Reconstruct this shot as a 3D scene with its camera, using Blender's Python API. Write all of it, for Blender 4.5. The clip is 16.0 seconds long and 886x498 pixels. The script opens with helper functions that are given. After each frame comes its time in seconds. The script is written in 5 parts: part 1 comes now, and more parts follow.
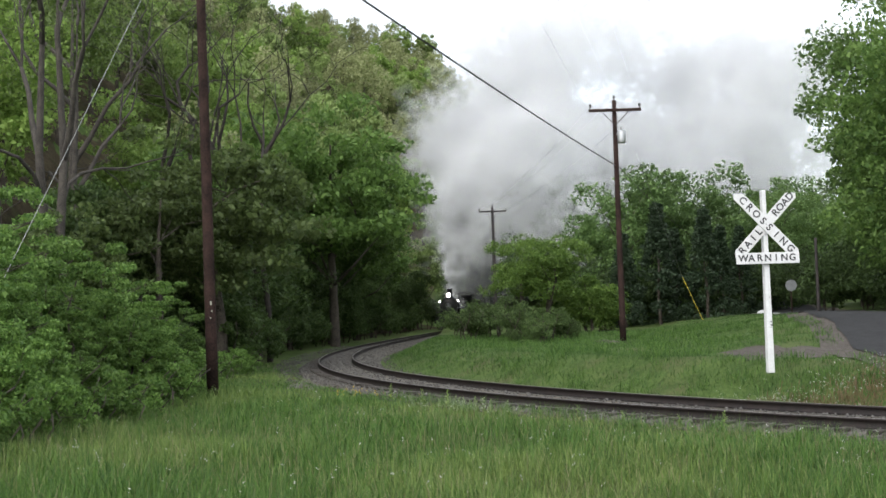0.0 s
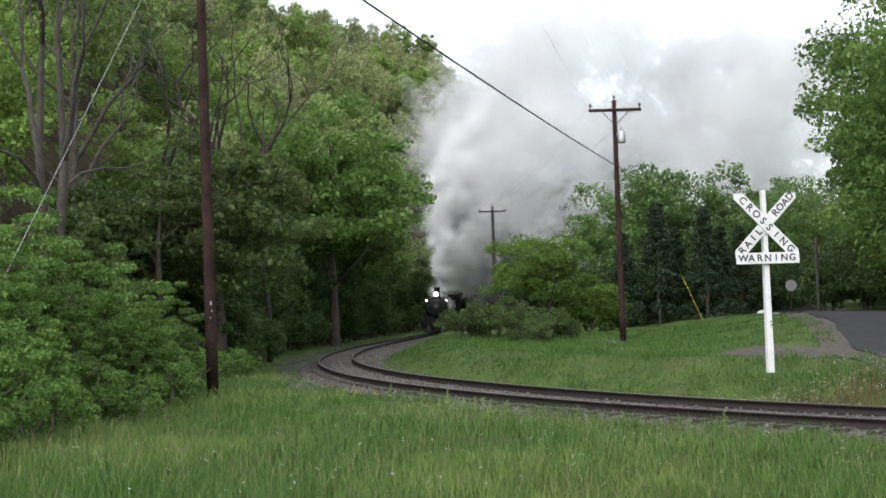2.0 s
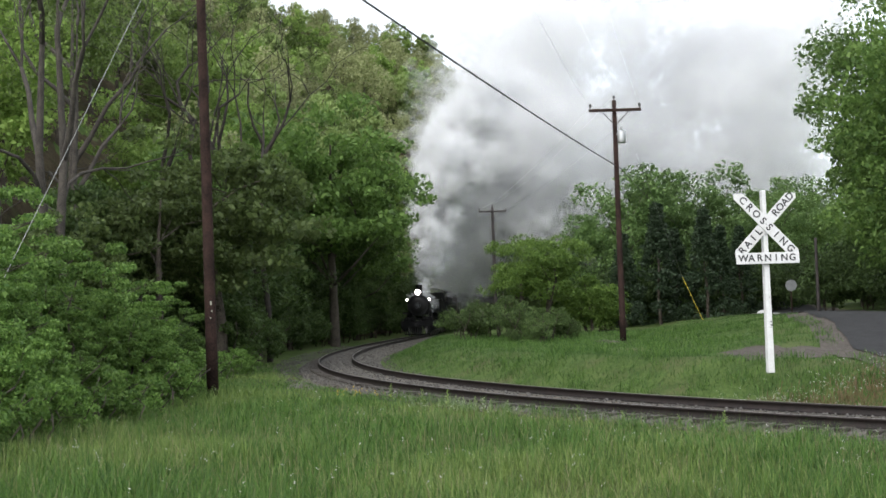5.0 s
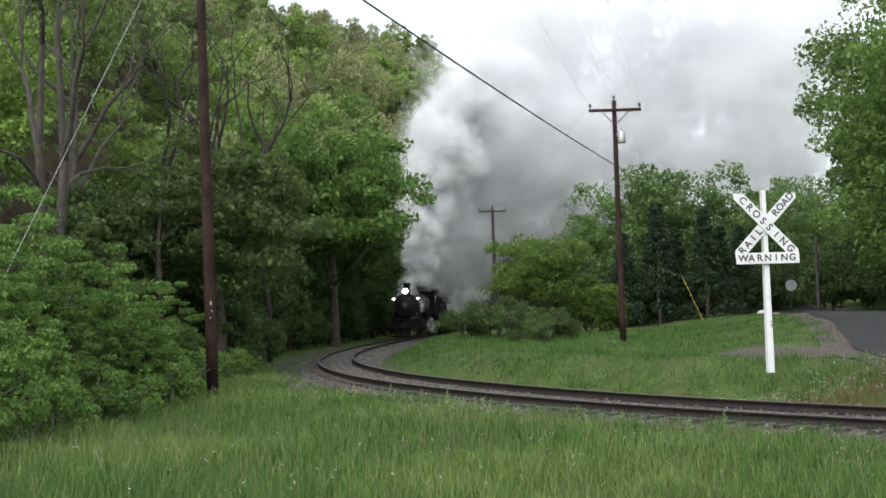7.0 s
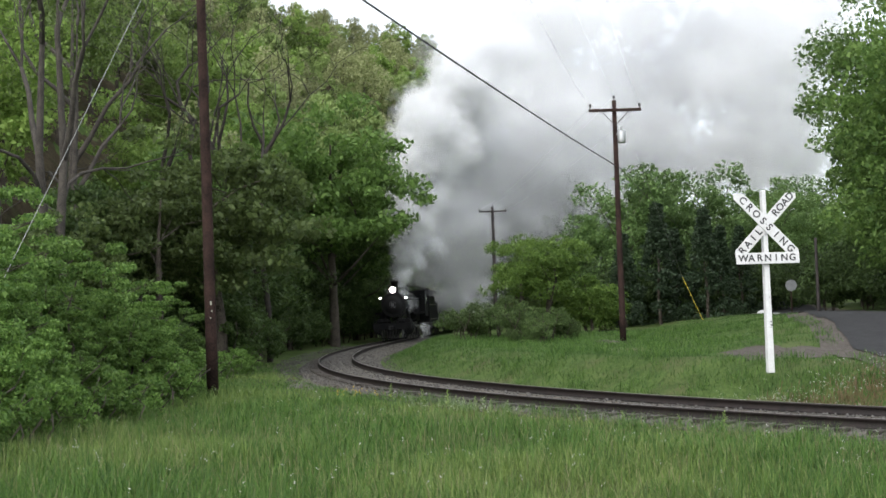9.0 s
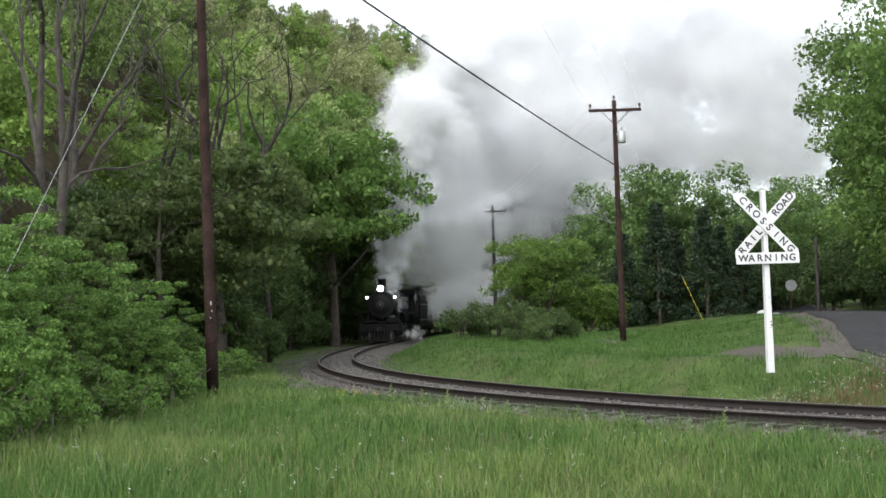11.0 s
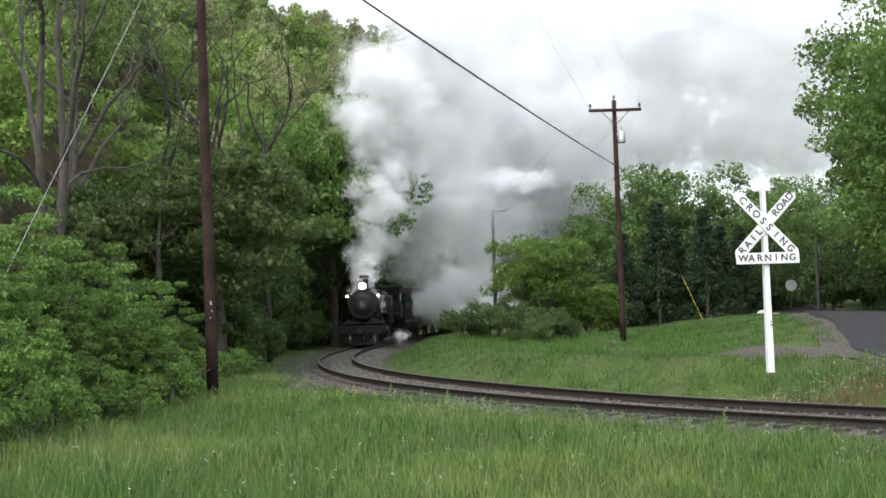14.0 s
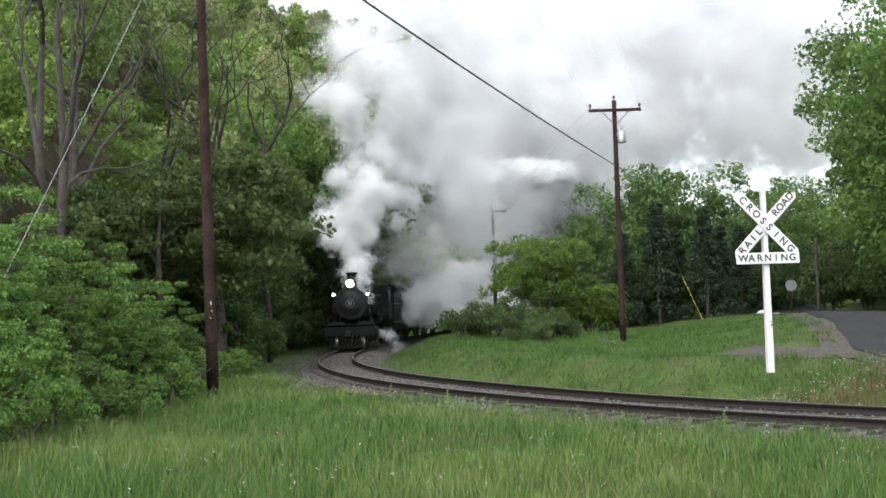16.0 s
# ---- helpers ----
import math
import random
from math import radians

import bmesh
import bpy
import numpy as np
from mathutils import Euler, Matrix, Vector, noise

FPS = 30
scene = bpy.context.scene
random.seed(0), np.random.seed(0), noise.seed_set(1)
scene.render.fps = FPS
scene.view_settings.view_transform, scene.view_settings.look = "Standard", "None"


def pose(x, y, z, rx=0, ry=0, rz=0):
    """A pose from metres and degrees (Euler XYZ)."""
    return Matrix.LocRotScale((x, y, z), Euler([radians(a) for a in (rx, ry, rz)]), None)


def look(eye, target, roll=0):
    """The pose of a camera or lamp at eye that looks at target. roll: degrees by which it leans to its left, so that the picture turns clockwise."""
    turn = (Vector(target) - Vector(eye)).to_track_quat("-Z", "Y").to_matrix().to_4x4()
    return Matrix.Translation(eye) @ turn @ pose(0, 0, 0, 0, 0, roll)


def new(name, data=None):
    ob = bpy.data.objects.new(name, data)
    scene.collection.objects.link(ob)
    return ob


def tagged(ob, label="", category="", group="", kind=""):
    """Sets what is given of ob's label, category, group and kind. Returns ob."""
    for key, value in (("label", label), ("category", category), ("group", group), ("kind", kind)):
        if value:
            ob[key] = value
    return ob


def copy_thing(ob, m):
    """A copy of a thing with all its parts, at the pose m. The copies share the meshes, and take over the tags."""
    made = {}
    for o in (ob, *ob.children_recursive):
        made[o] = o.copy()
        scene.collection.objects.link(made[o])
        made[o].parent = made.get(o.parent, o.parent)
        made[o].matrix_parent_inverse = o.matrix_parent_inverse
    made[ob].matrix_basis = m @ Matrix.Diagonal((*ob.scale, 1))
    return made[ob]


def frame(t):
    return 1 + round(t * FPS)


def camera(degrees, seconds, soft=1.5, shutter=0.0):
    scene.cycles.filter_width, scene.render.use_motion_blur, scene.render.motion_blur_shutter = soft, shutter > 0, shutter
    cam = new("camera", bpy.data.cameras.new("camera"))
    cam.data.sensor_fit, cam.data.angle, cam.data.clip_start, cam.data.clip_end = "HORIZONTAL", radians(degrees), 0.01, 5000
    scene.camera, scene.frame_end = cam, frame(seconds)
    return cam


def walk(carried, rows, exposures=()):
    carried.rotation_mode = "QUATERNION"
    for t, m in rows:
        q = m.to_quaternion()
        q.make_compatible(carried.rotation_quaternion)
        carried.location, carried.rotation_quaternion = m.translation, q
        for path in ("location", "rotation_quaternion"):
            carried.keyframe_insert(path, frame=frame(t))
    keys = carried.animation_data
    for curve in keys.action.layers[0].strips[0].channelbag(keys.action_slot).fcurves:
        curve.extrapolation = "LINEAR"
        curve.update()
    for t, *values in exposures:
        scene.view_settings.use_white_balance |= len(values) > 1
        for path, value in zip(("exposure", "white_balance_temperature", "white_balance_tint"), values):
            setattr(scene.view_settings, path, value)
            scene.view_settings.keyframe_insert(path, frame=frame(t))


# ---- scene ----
cam = camera(42.82, 16.0, 1.6)
scene.cycles.transparent_max_bounces, scene.cycles.diffuse_bounces, scene.cycles.max_bounces = 96, 32, 36
EYE = (0.0, 0.0, 2.03)
CAM_POSE = Matrix.Translation(EYE) @ pose(0, 0, 0, 92.97, 0, 0) @ pose(0, 0, 0, 0, 0, -1.78)
walk(cam, [(0, CAM_POSE), (16, CAM_POSE)], [(0, 0.80), (8, 0.80), (11.5, 1.0), (16, 1.04)])

# ---- world and sun: bright overcast ----
SUN_EL, SUN_AZ = 42.0, -150.0
world = bpy.data.worlds.new("overcast_sky")
scene.world = world
world.use_nodes = True
wn, wl = world.node_tree.nodes, world.node_tree.links
wn.clear()
sky = wn.new("ShaderNodeTexSky")
sky.sky_type, sky.sun_disc = "NISHITA", False
sky.sun_elevation, sky.sun_rotation = radians(SUN_EL), radians(SUN_AZ)
b_sky = wn.new("ShaderNodeBackground")
b_sky.inputs[1].default_value = 0.05
wl.new(sky.outputs[0], b_sky.inputs[0])
wco = wn.new("ShaderNodeTexCoord")
wnoise = wn.new("ShaderNodeTexNoise")
wnoise.inputs["Scale"].default_value, wnoise.inputs["Detail"].default_value = 2.2, 5
wl.new(wco.outputs["Generated"], wnoise.inputs["Vector"])
wramp = wn.new("ShaderNodeValToRGB")
wramp.color_ramp.elements[0].position, wramp.color_ramp.elements[0].color = 0.3, (0.80, 0.815, 0.85, 1)
wramp.color_ramp.elements[1].position, wramp.color_ramp.elements[1].color = 0.7, (0.97, 0.98, 1.0, 1)
wl.new(wnoise.outputs["Fac"], wramp.inputs[0])
b_cloud = wn.new("ShaderNodeBackground")
b_cloud.inputs[1].default_value = 0.86
wl.new(wramp.outputs[0], b_cloud.inputs[0])
wadd = wn.new("ShaderNodeAddShader")
wout = wn.new("ShaderNodeOutputWorld")
wl.new(b_sky.outputs[0], wadd.inputs[0])
wl.new(b_cloud.outputs[0], wadd.inputs[1])
wl.new(wadd.outputs[0], wout.inputs[0])

sun = new("sun", bpy.data.lights.new("sun", "SUN"))
sun.data.energy, sun.data.angle, sun.data.color = 1.6, radians(60), (1.0, 0.98, 0.94)
sun.matrix_world = look((-38, -22, 74), (0, 40, 10))


# ---- materials ----
def shader(name, rough=0.8, metal=0.0):
    m = bpy.data.materials.new(name)
    m.use_nodes = True
    n, l = m.node_tree.nodes, m.node_tree.links
    p = n["Principled BSDF"]
    p.inputs["Roughness"].default_value, p.inputs["Metallic"].default_value = rough, metal
    return m, n, l, p


def mottled(name, dark, light, scale, rough=0.8, metal=0.0, bump=0.3, fine=8.0, extra=None, amount=0.5, spec=0.5):
    """Two scales of noise between two colours, with relief; extra: a third colour in patches."""
    m, n, l, p = shader(name, rough, metal)
    p.inputs["Specular IOR Level"].default_value = spec
    co = n.new("ShaderNodeTexCoord")
    a, b = n.new("ShaderNodeTexNoise"), n.new("ShaderNodeTexNoise")
    a.inputs["Scale"].default_value, a.inputs["Detail"].default_value = scale, 6
    b.inputs["Scale"].default_value, b.inputs["Detail"].default_value = scale * fine, 4
    for t in (a, b):
        l.new(co.outputs["Object"], t.inputs["Vector"])
    add = n.new("ShaderNodeMath")
    add.operation = "MULTIPLY_ADD"
    add.inputs[1].default_value, add.inputs[2].default_value = 0.5, 0.0
    l.new(b.outputs["Fac"], add.inputs[0])
    s2 = n.new("ShaderNodeMath")
    s2.operation = "MULTIPLY_ADD"
    s2.inputs[1].default_value = 0.5
    l.new(a.outputs["Fac"], s2.inputs[0])
    l.new(add.outputs[0], s2.inputs[2])
    r = n.new("ShaderNodeValToRGB")
    r.color_ramp.elements[0].position, r.color_ramp.elements[0].color = 0.38, (*dark, 1)
    r.color_ramp.elements[1].position, r.color_ramp.elements[1].color = 0.62, (*light, 1)
    l.new(s2.outputs[0], r.inputs[0])
    col = r.outputs[0]
    if extra:
        c = n.new("ShaderNodeTexNoise")
        c.inputs["Scale"].default_value, c.inputs["Detail"].default_value = scale * 0.37, 5
        l.new(co.outputs["Object"], c.inputs["Vector"])
        rr = n.new("ShaderNodeValToRGB")
        rr.color_ramp.elements[0].position, rr.color_ramp.elements[0].color = 0.52, (0, 0, 0, 1)
        rr.color_ramp.elements[1].position, rr.color_ramp.elements[1].color = 0.66, (amount,) * 3 + (1,)
        l.new(c.outputs["Fac"], rr.inputs[0])
        mx = n.new("ShaderNodeMix")
        mx.data_type = "RGBA"
        l.new(rr.outputs[0], mx.inputs[0])
        l.new(col, mx.inputs[6])
        mx.inputs[7].default_value = (*extra, 1)
        col = mx.outputs[2]
    l.new(col, p.inputs["Base Color"])
    bp = n.new("ShaderNodeBump")
    bp.inputs["Strength"].default_value, bp.inputs["Distance"].default_value = bump, 0.02
    l.new(s2.outputs[0], bp.inputs["Height"])
    l.new(bp.outputs[0], p.inputs["Normal"])
    return m


def leafy(name, dark, light, through_light=0.45, tone=0.25):
    """Leaves: diffuse and translucent, each leaf and each plant of its own tone."""
    m = bpy.data.materials.new(name)
    m.use_nodes = True
    n, l = m.node_tree.nodes, m.node_tree.links
    n.clear()
    out, mix = n.new("ShaderNodeOutputMaterial"), n.new("ShaderNodeMixShader")
    d, t = n.new("ShaderNodeBsdfPrincipled"), n.new("ShaderNodeBsdfTranslucent")
    d.inputs["Roughness"].default_value = 0.55
    d.inputs["Specular IOR Level"].default_value = 0.25
    geo, info = n.new("ShaderNodeNewGeometry"), n.new("ShaderNodeObjectInfo")
    r = n.new("ShaderNodeValToRGB")
    r.color_ramp.elements[0].color, r.color_ramp.elements[1].color = (*dark, 1), (*light, 1)
    l.new(geo.outputs["Random Per Island"], r.inputs[0])
    mr = n.new("ShaderNodeMapRange")
    mr.inputs[3].default_value, mr.inputs[4].default_value = 1 - tone, 1 + tone
    l.new(info.outputs["Random"], mr.inputs[0])
    hsv = n.new("ShaderNodeHueSaturation")
    l.new(mr.outputs[0], hsv.inputs["Value"])
    l.new(r.outputs[0], hsv.inputs["Color"])
    l.new(hsv.outputs[0], d.inputs["Base Color"])
    l.new(hsv.outputs[0], t.inputs["Color"])
    mix.inputs[0].default_value = through_light
    l.new(d.outputs[0], mix.inputs[1])
    l.new(t.outputs[0], mix.inputs[2])
    l.new(mix.outputs[0], out.inputs[0])
    return m


def vapour(name, colour, alpha, forward):
    """Fine droplets: a diffuse veil that lets part of the light pass."""
    m = bpy.data.materials.new(name)
    m.use_nodes = True
    n, l = m.node_tree.nodes, m.node_tree.links
    n.clear()
    out, mix, mix2 = n.new("ShaderNodeOutputMaterial"), n.new("ShaderNodeMixShader"), n.new("ShaderNodeMixShader")
    d, t, clear = n.new("ShaderNodeBsdfDiffuse"), n.new("ShaderNodeBsdfTranslucent"), n.new("ShaderNodeBsdfTransparent")
    for s in (d, t):
        s.inputs["Color"].default_value = (*colour, 1)
    mix.inputs[0].default_value, mix2.inputs[0].default_value = forward, alpha
    l.new(d.outputs[0], mix.inputs[1])
    l.new(t.outputs[0], mix.inputs[2])
    l.new(clear.outputs[0], mix2.inputs[1])
    l.new(mix.outputs[0], mix2.inputs[2])
    l.new(mix2.outputs[0], out.inputs[0])
    return m


def glowing(name, colour, strength):
    m, n, l, p = shader(name, 0.3)
    p.inputs["Base Color"].default_value = (*colour, 1)
    p.inputs["Emission Color"].default_value = (*colour, 1)
    p.inputs["Emission Strength"].default_value = strength
    return m


SOIL = mottled("grassy_soil", (0.0337, 0.0599, 0.0135), (0.0749, 0.112, 0.03), 1.1, 0.95, extra=(0.105, 0.0899, 0.0524), amount=0.5, spec=0.1)
BALLAST = mottled("ballast", (0.0412, 0.0374, 0.0314), (0.135, 0.126, 0.109), 9.0, 0.9, bump=1.0, fine=4, extra=(0.12, 0.0899, 0.0524), spec=0.2)
STONE = mottled("crushed_stone", (0.0412, 0.0374, 0.0337), (0.142, 0.135, 0.124), 6.0, 0.9, spec=0.2)
RUST = mottled("rusty_rail_steel", (0.00643, 0.0045, 0.00386), (0.0206, 0.0129, 0.0103), 5.0, 0.7, 0.3, fine=9)
RAILTOP = mottled("worn_rail_head", (0.0701, 0.0593, 0.0539), (0.14, 0.124, 0.113), 5.0, 0.45, 0.6, fine=9)
TIE = mottled("creosoted_timber", (0.0165, 0.0135, 0.0105), (0.0562, 0.0449, 0.0337), 4.0, 0.85)
ASPHALT = mottled("asphalt", (0.0173, 0.0173, 0.0178), (0.0323, 0.0323, 0.0329), 3.0, 0.85, fine=14, spec=0.15)
POLEWOOD = mottled("creosoted_pole_wood", (0.014, 0.00913, 0.00796), (0.0445, 0.0263, 0.0222), 2.0, 0.9, fine=9, bump=0.6, extra=(0.0585, 0.0339, 0.0269), amount=0.6, spec=0.12)
GREYWOOD = mottled("weathered_pole_wood", (0.0225, 0.0187, 0.0195), (0.0524, 0.0434, 0.0412), 2.0, 0.9, fine=9)
BARK = mottled("bark", (0.0262, 0.021, 0.015), (0.0824, 0.0674, 0.0524), 3.0, 0.95, bump=0.8)
BARK_GREY = mottled("grey_bark", (0.024, 0.021, 0.0172), (0.0711, 0.0614, 0.0509), 3.0, 0.95, bump=0.8)
BARK_DARK = mottled("dark_bark", (0.0135, 0.0105, 0.00824), (0.0412, 0.0337, 0.027), 3.0, 0.95, bump=0.8)
WHITE = mottled("white_paint", (0.549, 0.549, 0.549), (0.644, 0.644, 0.644), 4.0, 0.55, bump=0.1, extra=(0.353, 0.338, 0.314), amount=0.35)
BLACKPAINT = mottled("black_letter_paint", (0.00899, 0.00899, 0.00899), (0.0225, 0.0225, 0.0225), 6.0, 0.6)
YELLOW = mottled("yellow_guard_plastic", (0.412, 0.314, 0.03), (0.524, 0.412, 0.0449), 4.0, 0.5)
GALV = mottled("galvanised_steel", (0.298, 0.308, 0.308), (0.418, 0.428, 0.428), 6.0, 0.5, 0.6)
WIRE = mottled("wire", (0.015, 0.015, 0.015), (0.0374, 0.0374, 0.0374), 6.0, 0.5, 0.3)
GUYWIRE = mottled("guy_wire", (0.225, 0.232, 0.225), (0.337, 0.344, 0.337), 6.0, 0.5, 0.5)
SIGNBACK = mottled("bare_sign_metal", (0.21, 0.217, 0.225), (0.285, 0.292, 0.3), 4.0, 0.5, 0.5)
IRON = mottled("black_locomotive_paint", (0.00374, 0.00374, 0.00421), (0.0103, 0.00983, 0.00983), 2.0, 0.62, 0.0, spec=0.2, fine=10)
SMOKEBOX = mottled("graphite_smokebox", (0.00749, 0.0073, 0.00749), (0.0187, 0.0178, 0.0178), 2.0, 0.65, 0.0, spec=0.25, fine=10)
STEEL = mottled("oiled_steel", (0.219, 0.209, 0.199), (0.378, 0.368, 0.358), 5.0, 0.35, 0.9)
BRASS = mottled("brass", (0.418, 0.278, 0.0796), (0.617, 0.438, 0.159), 5.0, 0.3, 0.95)
COAL = mottled("coal", (0.00449, 0.00449, 0.00449), (0.0225, 0.0225, 0.0225), 12.0, 0.5, bump=1.0)
COACHRED = mottled("dark_coach_paint", (0.0374, 0.0262, 0.0225), (0.0599, 0.0412, 0.0337), 2.0, 0.5)
CREAM = mottled("pale_window_band", (0.239, 0.239, 0.19), (0.317, 0.317, 0.253), 2.0, 0.5)
GLASS, _n, _l, _p = shader("window_glass", 0.05)
_p.inputs["Base Color"].default_value, _p.inputs["Transmission Weight"].default_value = (0.85, 0.9, 0.9, 1), 1.0
HEADLAMP = glowing("lit_headlamp", (1.0, 0.86, 0.80), 14.0)
MARKERLAMP = glowing("lit_marker_lamp", (1.0, 0.90, 0.86), 9.0)
STEAM = vapour("white_steam", (0.968, 0.971, 0.975), 0.11, 0.4)
PLUME_STEAM = vapour("plume_steam", (0.915, 0.921, 0.927), 0.08, 0.45)
MIST = vapour("thin_mist", (0.86, 0.865, 0.87), 0.06, 0.5)
SMOKE = vapour("grey_smoke", (0.80, 0.807, 0.812), 0.075, 0.5)
LEAF_MID = leafy("maple_leaf", (0.0608, 0.113, 0.0269), (0.146, 0.24, 0.0585))
LEAF_BRIGHT = leafy("spring_leaf", (0.119, 0.199, 0.0421), (0.266, 0.372, 0.0983))
# Leaf green darkened in the colour to stand for the canopy's shade.
LEAF_SHADED = leafy("shaded_leaf", (0.0374, 0.0679, 0.0199), (0.0936, 0.146, 0.0433))
LEAF_OLIVE = leafy("olive_young_leaf", (0.0526, 0.0796, 0.0234), (0.123, 0.17, 0.0526))
LEAF_ROAD = leafy("roadside_leaf", (0.052, 0.105, 0.023), (0.15, 0.235, 0.06))
LEAF_APPLE = leafy("lawn_tree_leaf", (0.0725, 0.135, 0.0257), (0.182, 0.281, 0.0608))
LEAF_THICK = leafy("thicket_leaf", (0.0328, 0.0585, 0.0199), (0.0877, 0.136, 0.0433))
LEAF_WOOD = leafy("woodland_leaf", (0.0728, 0.13, 0.0416), (0.163, 0.254, 0.0832))
LEAF_SAP = leafy("sapling_leaf", (0.052, 0.112, 0.022), (0.172, 0.28, 0.066), 0.4)
LEAF_TAN = leafy("tan_bud_leaf", (0.162, 0.192, 0.0758), (0.343, 0.364, 0.182))
# Light spring green, paled in the colour to stand for distant haze.
LEAF_HILL = leafy("hillside_leaf", (0.148, 0.21, 0.0646), (0.33, 0.421, 0.157), 0.5)
NEEDLE = leafy("conifer_needle", (0.0164, 0.0316, 0.0152), (0.0421, 0.0702, 0.0328), 0.15)
BLADE = leafy("grass_blade", (0.024, 0.066, 0.011), (0.118, 0.212, 0.045), 0.35, 0.05)
LEAF_SHRUB = leafy("shrub_leaf", (0.0438, 0.0779, 0.0234), (0.126, 0.185, 0.0603))
BLADE_LAWN = leafy("lawn_blade", (0.032, 0.074, 0.017), (0.09, 0.155, 0.044), 0.35, 0.05)
BLADE_LIGHT = leafy("pale_grass_blade", (0.0516, 0.0953, 0.0175), (0.207, 0.278, 0.0794), 0.35, 0.05)
LITTER = mottled("leaf_litter", (0.0257, 0.0211, 0.0129), (0.0702, 0.0562, 0.0328), 1.3, 0.95, bump=0.8, extra=(0.0225, 0.0374, 0.0112), amount=0.6, spec=0.05)
BLADE_DRY = leafy("dry_grass_blade", (0.15, 0.142, 0.0674), (0.27, 0.247, 0.135), 0.3, 0.1)
BLADE_RED = leafy("reddish_weed", (0.0973, 0.0674, 0.0374), (0.187, 0.127, 0.0749), 0.3, 0.1)
LEAF_PALE = leafy("pale_weed_leaf", (0.12, 0.165, 0.0749), (0.255, 0.314, 0.165), 0.3, 0.1)
PETAL_YELLOW = leafy("yellow_petal", (0.449, 0.314, 0.03), (0.562, 0.412, 0.0599), 0.3, 0.05)
DIRT = mottled("gravelly_dirt", (0.0445, 0.0382, 0.0331), (0.108, 0.0952, 0.0827), 5.0, 0.95, bump=0.8, spec=0.1)
BOULDER = mottled("pale_stone", (0.337, 0.337, 0.337), (0.464, 0.464, 0.464), 2.0, 0.9)
PETAL = leafy("white_petal", (0.412, 0.412, 0.374), (0.599, 0.599, 0.562), 0.3, 0.05)


# ---- mesh helpers ----
def part(name, bm, material, parent=None, label="", smooth=False):
    me = bpy.data.meshes.new(name)
    bmesh.ops.recalc_face_normals(bm, faces=bm.faces)
    bm.to_mesh(me)
    bm.free()
    return mesh_part(name, me, material, parent, label, smooth)


def mesh_part(name, me, material, parent=None, label="", smooth=False):
    me.materials.append(material)
    if smooth:
        me.shade_smooth()
    ob = new(name, me)
    ob.parent = parent
    if label:
        tagged(ob, label)
    return ob


def box(bm, sx, sy, sz, x=0, y=0, z=0, bevel=0.0, turn=None):
    r = bmesh.ops.create_cube(bm, size=1)
    vs = r["verts"]
    bmesh.ops.scale(bm, vec=(sx, sy, sz), verts=vs)
    if bevel:
        es = list({e for v in vs for e in v.link_edges})
        vs = list({v for f in bmesh.ops.bevel(bm, geom=es, offset=bevel, segments=1, affect="EDGES")["faces"] for v in f.verts} | {v for v in vs if v.is_valid})
    if turn is not None:
        bmesh.ops.transform(bm, matrix=turn, verts=vs)
    bmesh.ops.translate(bm, vec=(x, y, z), verts=vs)
    return vs


def rod(bm, a, b, r1, r2=None, seg=10, caps=True):
    a, b = Vector(a), Vector(b)
    d = b - a
    m = Matrix.Translation((a + b) / 2) @ d.to_track_quat("Z", "Y").to_matrix().to_4x4()
    bmesh.ops.create_cone(bm, cap_ends=caps, segments=seg, radius1=r1, radius2=r1 if r2 is None else r2, depth=d.length, matrix=m)


def lathe(bm, profile, seg=20, m=None):
    """Turn a profile of (radius, height) about z."""
    rings = []
    for r, z in profile:
        rings.append([bm.verts.new((r * math.cos(2 * math.pi * k / seg), r * math.sin(2 * math.pi * k / seg), z)) for k in range(seg)])
    for a, b in zip(rings, rings[1:]):
        for k in range(seg):
            bm.faces.new((a[k], a[(k + 1) % seg], b[(k + 1) % seg], b[k]))
    bm.faces.new(rings[0][::-1])
    bm.faces.new(rings[-1])
    if m is not None:
        bmesh.ops.transform(bm, matrix=m, verts=[v for ring in rings for v in ring])


def fan_mesh(name, corners):
    """Mesh of separate faces from an array faces x corners x 3."""
    n, k = corners.shape[:2]
    me = bpy.data.meshes.new(name)
    me.vertices.add(n * k)
    me.vertices.foreach_set("co", np.ascontiguousarray(corners, dtype=np.float32).ravel())
    me.loops.add(n * k)
    me.loops.foreach_set("vertex_index", np.arange(n * k, dtype=np.int32))
    me.polygons.add(n)
    me.polygons.foreach_set("loop_start", np.arange(0, n * k, k, dtype=np.int32))
    me.update(calc_edges=True)
    return me


def grid_mesh(name, X, Y, Z):
    ny, nx = X.shape
    me = bpy.data.meshes.new(name)
    i = np.arange(ny * nx).reshape(ny, nx)
    f = np.stack([i[:-1, :-1], i[:-1, 1:], i[1:, 1:], i[1:, :-1]], -1).reshape(-1, 4)
    me.vertices.add(nx * ny)
    me.vertices.foreach_set("co", np.stack([X, Y, Z], -1).astype(np.float32).ravel())
    me.loops.add(f.size)
    me.loops.foreach_set("vertex_index", f.astype(np.int32).ravel())
    me.polygons.add(len(f))
    me.polygons.foreach_set("loop_start", np.arange(0, f.size, 4, dtype=np.int32))
    me.update(calc_edges=True)
    return me


def unit(v):
    return v / np.maximum(np.linalg.norm(v, axis=-1, keepdims=True), 1e-9)


